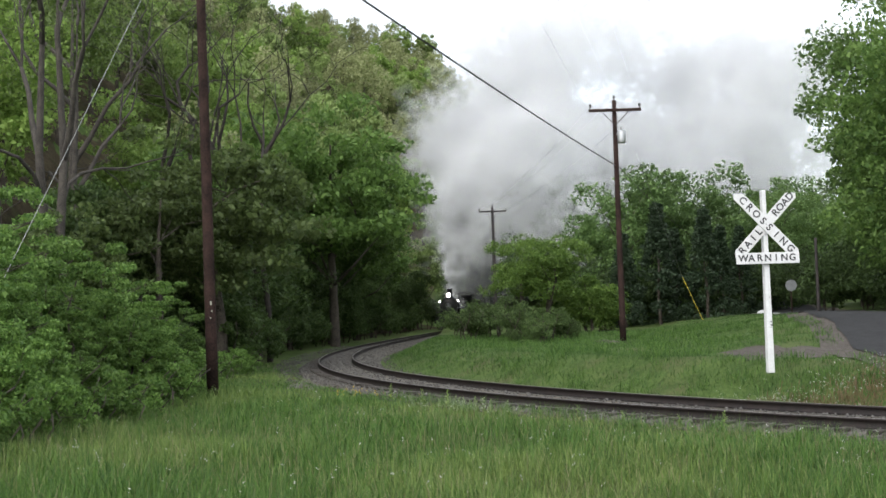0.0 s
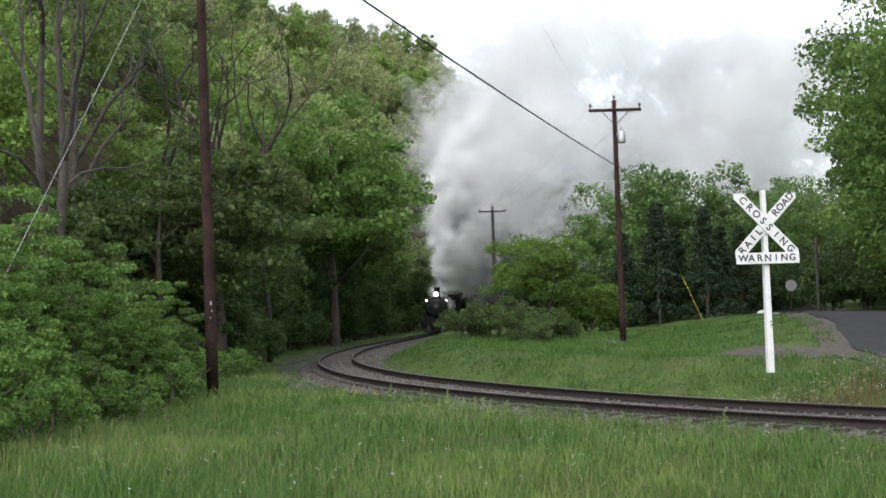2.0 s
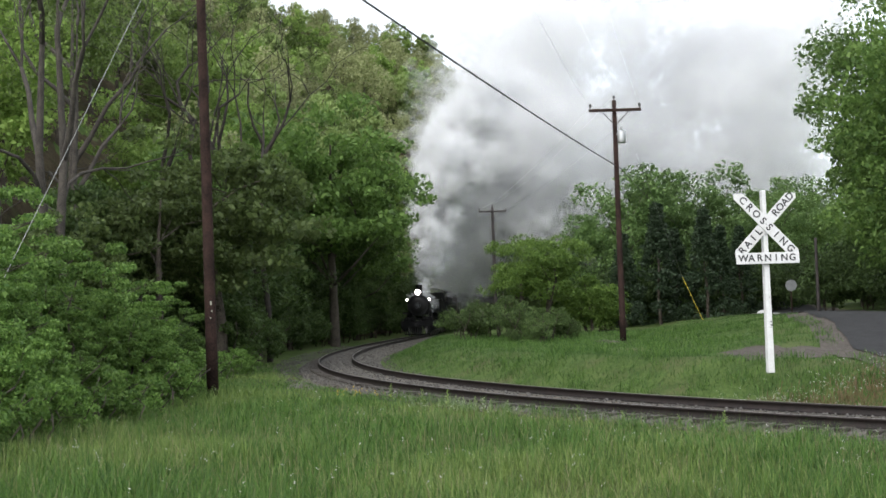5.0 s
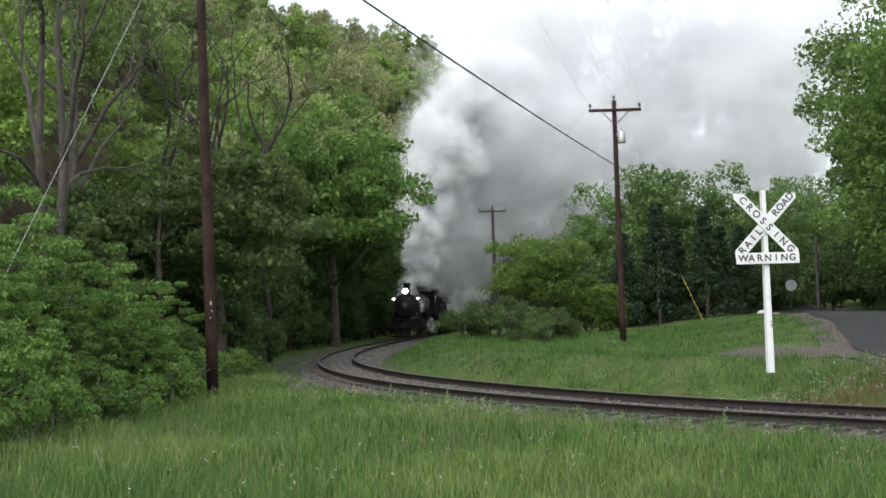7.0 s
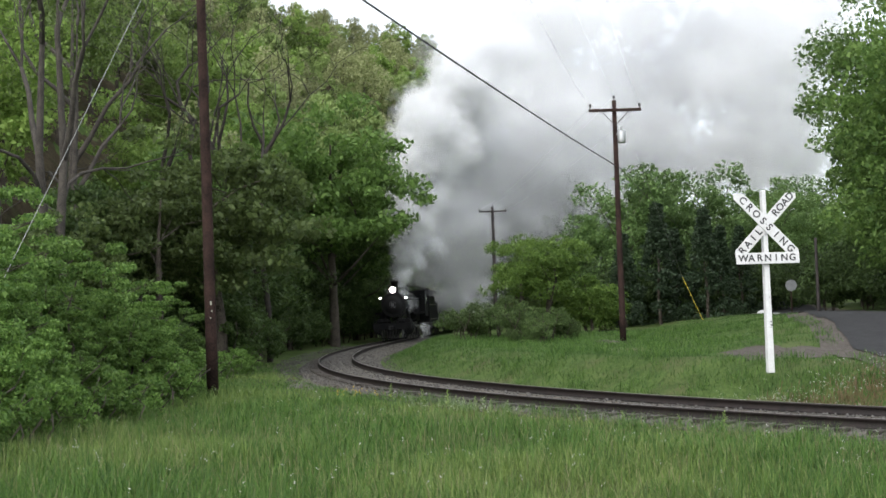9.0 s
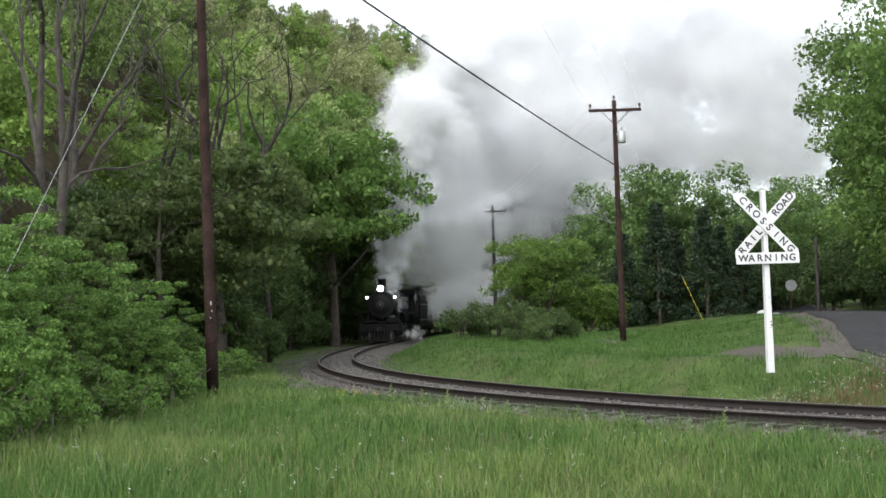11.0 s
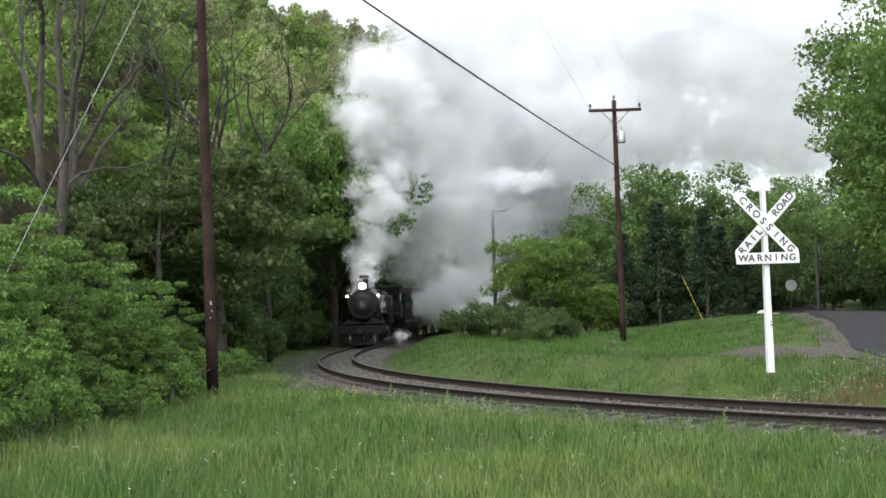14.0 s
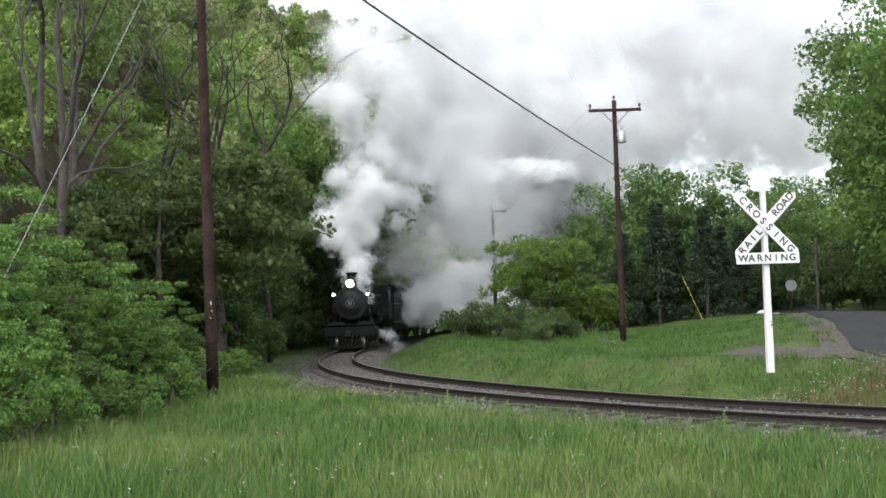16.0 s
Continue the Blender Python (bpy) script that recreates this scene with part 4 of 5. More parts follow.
lx, ly = RG.uniform(-2.5, 13, 900), 24 + 36 * RG.uniform(0, 1, 900) ** 1.2
d, s = beside(lx, ly)
k = (d < -2.8) & (np.abs(lx - np.interp(ly, RY, RX)) > 3.0) & (((lx - 8.9) / 1.9) ** 2 + ((ly - 30.6) / 3.2) ** 2 > 1)
lx, ly = np.repeat(lx[k], 45), np.repeat(ly[k], 45)
lx, ly = lx + RG.normal(size=len(lx)) * 0.2, ly + RG.normal(size=len(ly)) * 0.2
rank = mesh_part("rank_grass", fan_mesh("rank_grass", blades(RG, lx, ly, RG.uniform(0.12, 0.36, len(lx)), RG.uniform(0.009, 0.018, len(lx)), RG.uniform(0.1, 0.7, len(lx)))), BLADE)
tagged(rank, "rank tufts of longer grass on the bank", "grass", kind="stuff")


def flowers(name, x, y, h, size, material, label):
    n = len(x)
    z = land(x, y) + h
    p = np.stack([x, y, z], 1)
    f = []
    for k in range(3):
        nr = unit(RG.normal(size=(n, 3)) + (0, -0.5, 0.8))
        a = unit(np.cross(nr, RG.normal(size=(n, 3))))
        b = np.cross(nr, a)
        q = p + RG.normal(size=(n, 3)) * 0.02
        f.append(np.stack([q - a * size, q - b * size, q + a * size, q + b * size], 1))
    ob = mesh_part(name, fan_mesh(name, np.concatenate(f)), material)
    return tagged(ob, label, "wildflowers", kind="stuff")


fx, fy = RG.uniform(5.8, 10.6, 330), RG.normal(24.1, 0.6, 330)
d, s = beside(fx, fy)
k = d < -1.9
flowers("white_wildflowers", fx[k], fy[k], RG.uniform(0.12, 0.30, k.sum()), 0.010, PETAL, "small white wildflowers by the crossing sign")
rx, ry = RG.uniform(3.5, 11.0, 6500), RG.normal(23.4, 0.75, 6500)
d, s = beside(rx, ry)
k = d < -1.8
weeds = mesh_part("reddish_weeds", fan_mesh("reddish_weeds", blades(RG, rx[k], ry[k], RG.uniform(0.12, 0.34, k.sum()), RG.uniform(0.008, 0.016, k.sum()), RG.uniform(0.1, 0.7, k.sum()))), BLADE_RED)
tagged(weeds, "dry reddish weeds along the far rail", "weeds", kind="stuff")
fx, fy = scatter(RG, 420, 8, 30, 0.42)
d, s = beside(fx, fy)
k = (d > 2.0) & (fx > -7)
flowers("meadow_flowers", fx[k], fy[k], RG.uniform(0.08, 0.28, k.sum()), 0.011, PETAL, "scattered tiny white meadow flowers")
fx, fy = RG.normal(-2.1, 0.5, 26), RG.normal(29.5, 0.5, 26)
flowers("yellow_flowers", fx, fy, RG.uniform(0.1, 0.25, 26), 0.016, PETAL_YELLOW, "patch of yellow flowers by the gravel")


def weed(seed, h, leaf=LEAF_BRIGHT, label="leafy green weed growing by the rail"):
    """A broad-leaved weed: a stem with rising leaves."""
    rs = np.random.RandomState(seed)
    w = tagged(new("weed"), label, "weed", "weeds by the rail")
    f = []
    for k in range(22):
        an, zz = k * 2.4, h * (0.1 + 0.88 * k / 22)
        ln = 0.13 * (1.15 - 0.7 * k / 22) * rs.uniform(0.8, 1.2)
        dv, sv = np.array([math.cos(an), math.sin(an), 0]), np.array([-math.sin(an), math.cos(an), 0])
        p = np.array([0, 0, zz])
        f.append([p, p + dv * ln * 0.5 + sv * ln * 0.2 + (0, 0, ln * 0.4), p + dv * ln + (0, 0, ln * 0.35), p + dv * ln * 0.5 - sv * ln * 0.2 + (0, 0, ln * 0.4)])
    mesh_part("leaves", fan_mesh("leaves", np.array(f)), leaf, w)
    bm = bmesh.new()
    rod(bm, (0, 0, -0.05), (0, 0, h), 0.008, 0.003, 5)
    part("stem", bm, LEAF_BRIGHT, w)
    return w


W0 = weed(3, 0.42)
grove(W0, [(2.6, 22.9), (3.4, 22.2, 0.8), (4.3, 21.2, 0.9), (5.0, 20.6), (1.9, 23.6, 0.7), (0.6, 24.8, 0.9), (-0.6, 26.6, 1.1), (6.4, 19.2, 0.7), (0.0, 25.8, 1.1), (-1.4, 28.2), (7.2, 18.0, 0.8), (7.8, 17.6)], RT, 0.85, 1.15)


W1 = weed(8, 0.34, LEAF_PALE, "pale grey-green broad-leaved weed in the gravel")
grove(W1, [(x0, y0, z0) for x0, y0, z0 in [(RT.uniform(-0.9, 1.3), 0, RT.uniform(0.6, 1.1)) for _ in range(26)] for y0 in [25.6 - 0.78 * x0 + RT.uniform(-1.2, 0.3)]], RT, 0.85, 1.15)
# reddish seed stalks in the thin soil beside the track
x, y = scatter(RG, 16000, 12, 40, 0.44)
d, s = beside(x, y)
k = (d > 1.4) & (d < 4.6) & (RG.uniform(0, 1, len(x)) < 0.75 - 0.12 * d)
stalks = mesh_part("reddish_stalks", fan_mesh("reddish_stalks", blades(RG, x[k], y[k], RG.uniform(0.1, 0.3, k.sum()), RG.uniform(0.004, 0.009, k.sum()), RG.uniform(0.05, 0.5, k.sum()))), BLADE_RED)
tagged(stalks, "thin reddish seed stalks beside the track", "weeds", kind="stuff")
dx, dy = RG.normal(4.75, 0.18, 220), RG.normal(24.35, 0.10, 220)
dead = mesh_part("dead_weed", fan_mesh("dead_weed", blades(RG, dx, dy, RG.uniform(0.12, 0.30, 220), RG.uniform(0.012, 0.03, 220), RG.uniform(0.4, 1.2, 220))), COACHRED)
tagged(dead, "clump of dead brown weed by the rail", "weeds", kind="stuff")


# loose stones of the ballast
def stones(name, n, s0, s1, lanes, lo, hi, material, label):
    rs = np.random.RandomState(9)
    ss = s0 + (s1 - s0) * rs.uniform(0, 1, n) ** 1.2
    lane = rs.randint(len(lanes), size=n)
    off = np.array([rs.uniform(*lanes[i]) for i in lane])
    x, y, z, a = (np.interp(ss, TS, v) for v in (TX, TY, TZ, TA))
    px, py = x - np.sin(a) * off, y + np.cos(a) * off
    pz = z + np.interp(off, (-2.6, -1.6, -1.25, -0.55, 0.55, 1.15, 1.45, 2.3), (-0.60, -0.26, -0.205, -0.185, -0.215, -0.26, -0.34, -0.66))
    pz = np.maximum(pz, np.where(np.abs(off) > 1.7, land(px, py), -9))
    r = rs.uniform(lo, hi, n)
    axes = np.linalg.qr(rs.normal(size=(n, 3, 3)))[0] * (r[:, None, None] * rs.uniform(0.6, 1.2, (n, 3, 1)))
    cen = np.stack([px, py, pz + r * 0.25], 1)
    tri = []
    for sx in (-1, 1):
        for sy in (-1, 1):
            for sz in (-1, 1):
                tri.append(np.stack([cen + sx * axes[:, 0], cen + sy * axes[:, 1], cen + sz * axes[:, 2]], 1))
    ob = mesh_part(name, fan_mesh(name, np.concatenate(tri)), material)
    return tagged(ob, label, "ballast stones", kind="stuff")


stones("ballast_stones", 16000, 4, 75, [(-2.6, -0.85), (-0.66, 0.66), (0.85, 2.7), (0.85, 2.4)], 0.02, 0.05, STONE, "loose grey crushed stones of the track bed")


def boulder(x, y, r, seed, material, label, flat=0.6):
    rs = np.random.RandomState(seed)
    bm = bmesh.new()
    bmesh.ops.create_icosphere(bm, subdivisions=3, radius=1)
    off = rs.uniform(-20, 20, 3)
    for v in bm.verts:
        k = 1 + 0.28 * noise.noise(v.co * 1.3 + Vector(off)) + 0.1 * noise.noise(v.co * 4 + Vector(off))
        v.co = Vector((v.co.x * r * k, v.co.y * r * k * 0.8, v.co.z * r * k * flat))
    ob = tagged(part("boulder", bm, material, smooth=True), label, "boulder")
    ob.matrix_world = pose(x, y, ground_at(x, y) + r * flat * 0.3, 0, 0, seed * 40)


boulder(17.6, 62.5, 0.42, 2, BOULDER, "pale boulder beside the road")
boulder(18.7, 64.0, 0.38, 3, BOULDER, "second pale boulder beside the road", 0.4)
boulder(7.35, 22.35, 0.14, 4, STONE, "grey stone beside the far rail")


# ---- the train ----
def along(bm, r1, r2, y0, y1, x=0, z=0, seg=28):
    rod(bm, (x, y0, z), (x, y1, z), r1, r2, seg)


def wheel(parent, name, r, x, y, spokes, width=0.14, counter=False):
    """A spoked wheel whose axle lies along x, with its own origin at the hub."""
    w = new(name)
    w.parent = parent
    w.matrix_local = pose(x, y, r)
    bm = bmesh.new()
    ri = r - 0.09
    turn = pose(0, 0, 0, 0, 90, 0)
    pro = [(ri, -width / 2), (r + 0.025, -width / 2), (r + 0.025, -width / 2 + 0.03), (r, -width / 2 + 0.035), (r - 0.01, width / 2), (ri, width / 2)]
    rings = []
    for k in range(28):
        a = 2 * math.pi * k / 28
        rings.append([bm.verts.new(turn @ Vector((p[0] * math.cos(a), p[0] * math.sin(a), p[1] * (-1 if x > 0 else 1) * -1))) for p in pro])
    for k in range(28):
        a, b = rings[k], rings[(k + 1) % 28]
        for i in range(6):
            bm.faces.new((a[i], a[(i + 1) % 6], b[(i + 1) % 6], b[i]))
    part("tyre", bm, STEEL, w)
    bm = bmesh.new()
    rod(bm, (-width * 0.6, 0, 0), (width * 0.6, 0, 0), r * 0.2, seg=14)
    for k in range(spokes):
        a = 2 * math.pi * k / spokes
        rod(bm, (0, math.cos(a) * r * 0.18, math.sin(a) * r * 0.18), (0, math.cos(a) * (ri + 0.01), math.sin(a) * (ri + 0.01)), 0.035, 0.028, 6)
    if counter:
        for k in range(5):
            a = math.pi + (k - 2) * 0.24
            rod(bm, (-0.04, math.cos(a) * (ri - 0.09), math.sin(a) * (ri - 0.09)), (0.04, math.cos(a) * (ri - 0.09), math.sin(a) * (ri - 0.09)), 0.11, seg=8)
        rod(bm, (0, math.cos(0) * 0.3, 0), (math.copysign(0.2, x), 0.3, 0), 0.05, seg=8)
    part("spokes", bm, IRON, w)
    return w


DRIVER_R, CRANK = 0.64, 0.30
DRIVERS = [2.35, 0.85, -0.65, -2.15]
wheels = []


def locomotive():
    L = tagged(new("steam_locomotive"), "black steam locomotive with lit headlamp and two marker lamps", "locomotive")
    zc = 2.62
    bm = bmesh.new()
    along(bm, 0.90, 0.90, 2.6, 4.25, z=zc, seg=36)
    part("smokebox", bm, SMOKEBOX, L, "graphite grey smokebox barrel", True).data.shade_flat()
    bm = bmesh.new()
    lathe(bm, [(0.90, 0), (0.93, 0.02), (0.93, 0.07), (0.86, 0.09), (0.80, 0.09), (0.62, 0.13), (0.60, 0.17), (0.30, 0.21), (0.05, 0.22)], 36, pose(0, 4.24, zc, -90, 0, 0))
    door = part("smokebox_door", bm, SMOKEBOX, L, "round smokebox front with bolted door", True)
    for k in range(20):
        a = 2 * math.pi * k / 20
        bm = bmesh.new()
        rod(bm, (0.78 * math.cos(a), 4.32, zc + 0.78 * math.sin(a)), (0.78 * math.cos(a), 4.37, zc + 0.78 * math.sin(a)), 0.035, seg=6)
        part("bolt", bm, IRON, door)
    bm = bmesh.new()
    lathe(bm, [(0.25, 0), (0.25, 0.03), (0.22, 0.04)], 24, pose(0, 4.45, zc, -90, 0, 0))
    plate = part("number_plate", bm, IRON, door, "round black number plate with pale rim")
    bm = bmesh.new()
    for k in range(24):
        a, b = 2 * math.pi * k / 24, 2 * math.pi * (k + 1) / 24
        rod(bm, (0.235 * math.cos(a), 4.495, zc + 0.235 * math.sin(a)), (0.235 * math.cos(b), 4.495, zc + 0.235 * math.sin(b)), 0.012, seg=5)
    box(bm, 0.06, 0.02, 0.24, -0.05, 4.5, zc)
    box(bm, 0.06, 0.02, 0.24, 0.07, 4.5, zc)
    part("number_bars", bm, SIGNBACK, door)
    bm = bmesh.new()
    along(bm, 0.98, 0.92, -1.2, 2.6, z=zc, seg=36)
    boiler = part("boiler", bm, IRON, L, "long black boiler barrel", True)
    boiler.data.shade_flat()
    for y in (2.55, 1.6, 0.6, -0.4):
        bm = bmesh.new()
        r = 0.935 + (2.6 - y) * 0.0158
        along(bm, r + 0.008, r + 0.008, y - 0.04, y + 0.04, z=zc, seg=36)
        part("boiler_band", bm, IRON, boiler)
    bm = bmesh.new()
    box(bm, 1.98, 2.0, 1.75, 0, -2.0, zc - 0.45, 0.1)
    along(bm, 0.99, 0.99, -3.0, -1.2, z=zc, seg=36)
    part("firebox", bm, IRON, L)
    # stack, domes, bell, whistle
    bm = bmesh.new()
    lathe(bm, [(0.42, 0), (0.30, 0.12), (0.25, 0.25), (0.27, 0.85), (0.33, 0.88), (0.33, 0.95), (0.26, 0.96)], 24, pose(0, 3.45, zc + 0.84))
    part("smokestack", bm, SMOKEBOX, L, smooth=True)
    for y, h, r in ((1.7, 0.62, 0.42), (0.2, 0.72, 0.40), (-1.2, 0.55, 0.34)):
        bm = bmesh.new()
        lathe(bm, [(r + 0.12, -0.1), (r + 0.02, 0.06), (r, 0.15), (r, h * 0.65), (r * 0.8, h * 0.9), (r * 0.35, h), (0.02, h + 0.02)], 22, pose(0, y, zc + 0.90))
        part("dome", bm, IRON, L, smooth=True)
    bm = bmesh.new()
    lathe(bm, [(0.24, 0), (0.22, 0.05), (0.15, 0.2), (0.12, 0.32), (0.05, 0.38), (0.02, 0.42)], 18, pose(0.25, 2.55, zc + 1.05))
    part("bell", bm, BRASS, L, "brass bell in an iron yoke", True)
    bm = bmesh.new()
    for sx in (-0.05, 0.55):
        rod(bm, (sx, 2.55, zc + 0.75), (sx, 2.55, zc + 1.3), 0.03, seg=6)
    rod(bm, (-0.05, 2.55, zc + 1.3), (0.25, 2.55, zc + 1.52), 0.03, seg=6)
    rod(bm, (0.55, 2.55, zc + 1.3), (0.25, 2.55, zc + 1.52), 0.03, seg=6)
    part("bell_yoke", bm, IRON, L)
    bm = bmesh.new()
    lathe(bm, [(0.05, 0), (0.05, 0.25), (0.085, 0.28), (0.085, 0.55), (0.02, 0.6)], 12, pose(0.5, -0.9, zc + 0.85))
    part("whistle", bm, BRASS, L, smooth=True)
    # headlamp and marker lamps
    bm = bmesh.new()
    along(bm, 0.27, 0.27, 3.95, 4.38, z=3.74, seg=22)
    box(bm, 0.44, 0.4, 0.12, 0, 4.12, 3.46, 0.02)
    hl = part("headlamp", bm, IRON, L)
    bm = bmesh.new()
    lathe(bm, [(0.215, 0), (0.215, 0.01), (0.15, 0.05), (0.02, 0.065)], 22, pose(0, 4.375, 3.74, -90))
    part("headlamp_lens", bm, HEADLAMP, hl, "glaring round headlamp lens", True)
    for sx in (-1, 1):
        bm = bmesh.new()
        lathe(bm, [(0.11, 0), (0.12, 0.03), (0.12, 0.24), (0.07, 0.30), (0.05, 0.36)], 14, pose(sx * 0.97, 4.12, 3.00))
        rod(bm, (sx * 0.97, 4.12, 2.98), (sx * 0.72, 4.12, 3.10), 0.025, seg=6)
        mk = part("marker_lamp", bm, IRON, L)
        bm = bmesh.new()
        lathe(bm, [(0.08, 0), (0.08, 0.02), (0.04, 0.04)], 14, pose(sx * 0.97, 4.23, 3.13, -90))
        part("marker_lens", bm, MARKERLAMP, mk)
    # frame, deck, pilot
    bm = bmesh.new()
    for sx in (-0.5, 0.5):
        box(bm, 0.12, 9.2, 0.5, sx, 0.2, 0.98)
    part("main_frame", bm, IRON, L)
    bm = bmesh.new()
    box(bm, 2.85, 0.28, 0.42, 0, 5.0, 1.08, 0.02)
    beam = part("pilot_beam", bm, IRON, L)
    bm = bmesh.new()
    box(bm, 2.7, 1.3, 0.06, 0, 4.45, 1.42, 0.01)
    part("front_deck", bm, IRON, L)
    bm = bmesh.new()
    slats = []
    for k in range(13):
        f = k / 12 * 2 - 1
        sl = bmesh.new()
        rod(sl, (f * 1.32, 5.08, 0.86), (f * 1.05, 5.08 + 0.75 * (1 - abs(f)) + 0.1, 0.16), 0.03, seg=5)
        slats.append(sl)
    for f0 in (-1, 1):
        rod(bm, (f0 * 1.05, 5.18, 0.16), (0, 5.93, 0.16), 0.05, seg=6)
    box(bm, 2.7, 0.1, 0.1, 0, 5.08, 0.86)
    cow = part("cowcatcher", bm, IRON, L, "slatted black iron cowcatcher")
    for sl in slats:
        part("slat", sl, IRON, cow)
    bm = bmesh.new()
    box(bm, 0.28, 0.55, 0.3, 0, 5.4, 0.92, 0.04)
    box(bm, 0.12, 0.18, 0.34, 0.12, 5.7, 0.92, 0.03)
    part("coupler", bm, SMOKEBOX, L)
    for sx in (-1, 1):
        bm = bmesh.new()
        for a, b in (((sx * 1.3, 5.05, 1.25), (sx * 1.3, 5.05, 1.75)), ((sx * 1.3, 5.05, 1.75), (sx * 0.85, 4.5, 1.9)), ((sx * 0.5, 4.9, 1.45), (sx * 0.62, 4.35, 2.15))):
            rod(bm, a, b, 0.022, seg=6)
        part("front_handrail", bm, IRON, L)
        # cylinder and valve chest
        bm = bmesh.new()
        along(bm, 0.40, 0.40, 3.3, 4.35, sx * 1.12, 0.82, 24)
        along(bm, 0.24, 0.24, 3.25, 4.40, sx * 1.02, 1.36, 18)
        along(bm, 0.36, 0.30, 4.35, 4.45, sx * 1.12, 0.82, 24)
        box(bm, 0.8, 0.9, 0.75, sx * 0.75, 3.82, 1.2, 0.05)
        part("cylinder", bm, IRON, L)
        bm = bmesh.new()
        box(bm, 0.5, 6.1, 0.05, sx * 1.22, 0.75, 2.02, 0.01)
        box(bm, 0.04, 6.1, 0.14, sx * 1.45, 0.75, 1.96)
        part("running_board", bm, IRON, L)
        bm = bmesh.new()
        rod(bm, (sx * 1.02, -2.5, 3.12), (sx * 1.0, 4.0, 3.12), 0.022, seg=6)
        for y in (-2.0, -0.6, 0.8, 2.2, 3.6):
            rod(bm, (sx * 0.85, y, 3.0), (sx * 1.01, y, 3.12), 0.018, seg=5)
        part("handrail", bm, STEEL, L)
        bm = bmesh.new()
        along(bm, 0.26, 0.26, 0.2, 1.9, sx * 1.12, 1.72, 18)
        part("air_tank", bm, IRON, L, smooth=False)
        bm = bmesh.new()
        rod(bm, (sx * 0.85, 3.2, zc - 0.3), (sx * 1.1, 3.6, 1.5), 0.12, seg=10)
        rod(bm, (sx * 0.9, -1.0, zc + 0.25), (sx * 0.95, 2.5, zc + 0.3), 0.035, seg=6)
        rod(bm, (sx * 0.95, 1.0, zc - 0.35), (sx * 1.0, 3.0, zc - 0.3), 0.03, seg=6)
        part("pipe", bm, IRON, L)
        # guide, crosshead, main rod and side rod
        bm = bmesh.new()
        box(bm, 0.1, 1.1, 0.07, sx * 1.12, 2.75, 1.03)
        along(bm, 0.035, 0.035, 2.3, 3.35, sx * 1.12, 0.82, 8)
        part("crosshead_guide", bm, STEEL, L)
        # cab
    bm = bmesh.new()
    for sx in (-1, 1):
        box(bm, 0.05, 1.9, 0.95, sx * 1.45, -3.75, 2.15, 0.01)
        box(bm, 0.05, 0.25, 1.0, sx * 1.45, -2.93, 3.1)
        box(bm, 0.05, 0.22, 1.0, sx * 1.45, -4.59, 3.1)
        box(bm, 0.05, 1.9, 0.18, sx * 1.45, -3.75, 3.66)
    box(bm, 2.95, 0.05, 2.05, 0, -2.82, 2.72)
    part("cab_wall", bm, IRON, L)
    bm = bmesh.new()
    for k in range(14):
        a0, a1 = math.radians(20 + 10 * k), math.radians(30 + 10 * k)
        x0, x1, z0, z1 = 1.75 * math.cos(a0), 1.75 * math.cos(a1), 3.55 + 0.62 * math.sin(a0), 3.55 + 0.62 * math.sin(a1)
        q = [bm.verts.new(v) for v in ((x0, -2.6, z0), (x1, -2.6, z1), (x1, -5.1, z1), (x0, -5.1, z0), (x0, -2.6, z0 - 0.05), (x1, -2.6, z1 - 0.05), (x1, -5.1, z1 - 0.05), (x0, -5.1, z0 - 0.05))]
        for f in ((0, 1, 2, 3), (7, 6, 5, 4), (0, 4, 5, 1), (2, 6, 7, 3)):
            bm.faces.new([q[i] for i in f])
    part("cab_roof", bm, IRON, L)
    for sx in (-1, 1):
        bm = bmesh.new()
        box(bm, 0.012, 0.7, 0.72, sx * 1.44, -3.3, 3.08)
        part("cab_window", bm, GLASS, L)
        bm = bmesh.new()
        box(bm, 0.5, 0.012, 0.5, sx * 1.2, -2.79, 3.2)
        part("cab_front_window", bm, GLASS, L)
    for y in DRIVERS:
        for sx in (-1, 1):
            wheels.append((wheel(L, "driving_wheel", DRIVER_R, sx * 0.76, y, 14, counter=True), DRIVER_R, (sx * 0.76, y, DRIVER_R)))
    for sx in (-1, 1):
        wheels.append((wheel(L, "pilot_wheel", 0.40, sx * 0.76, 4.6, 8), 0.40, (sx * 0.76, 4.6, 0.40)))
    rods = []
    for sx in (-1, 1):
        bm = bmesh.new()
        box(bm, 0.05, 4.7, 0.11, 0, 0.1, 0, 0.01)
        for y in DRIVERS:
            rod(bm, (-0.05, y, 0), (0.05, y, 0), 0.10, seg=12)
        r = part("side_rod", bm, STEEL, L)
        rods.append((r, sx * 0.97))
    return L, rods


LOCO, SIDE_RODS = locomotive()


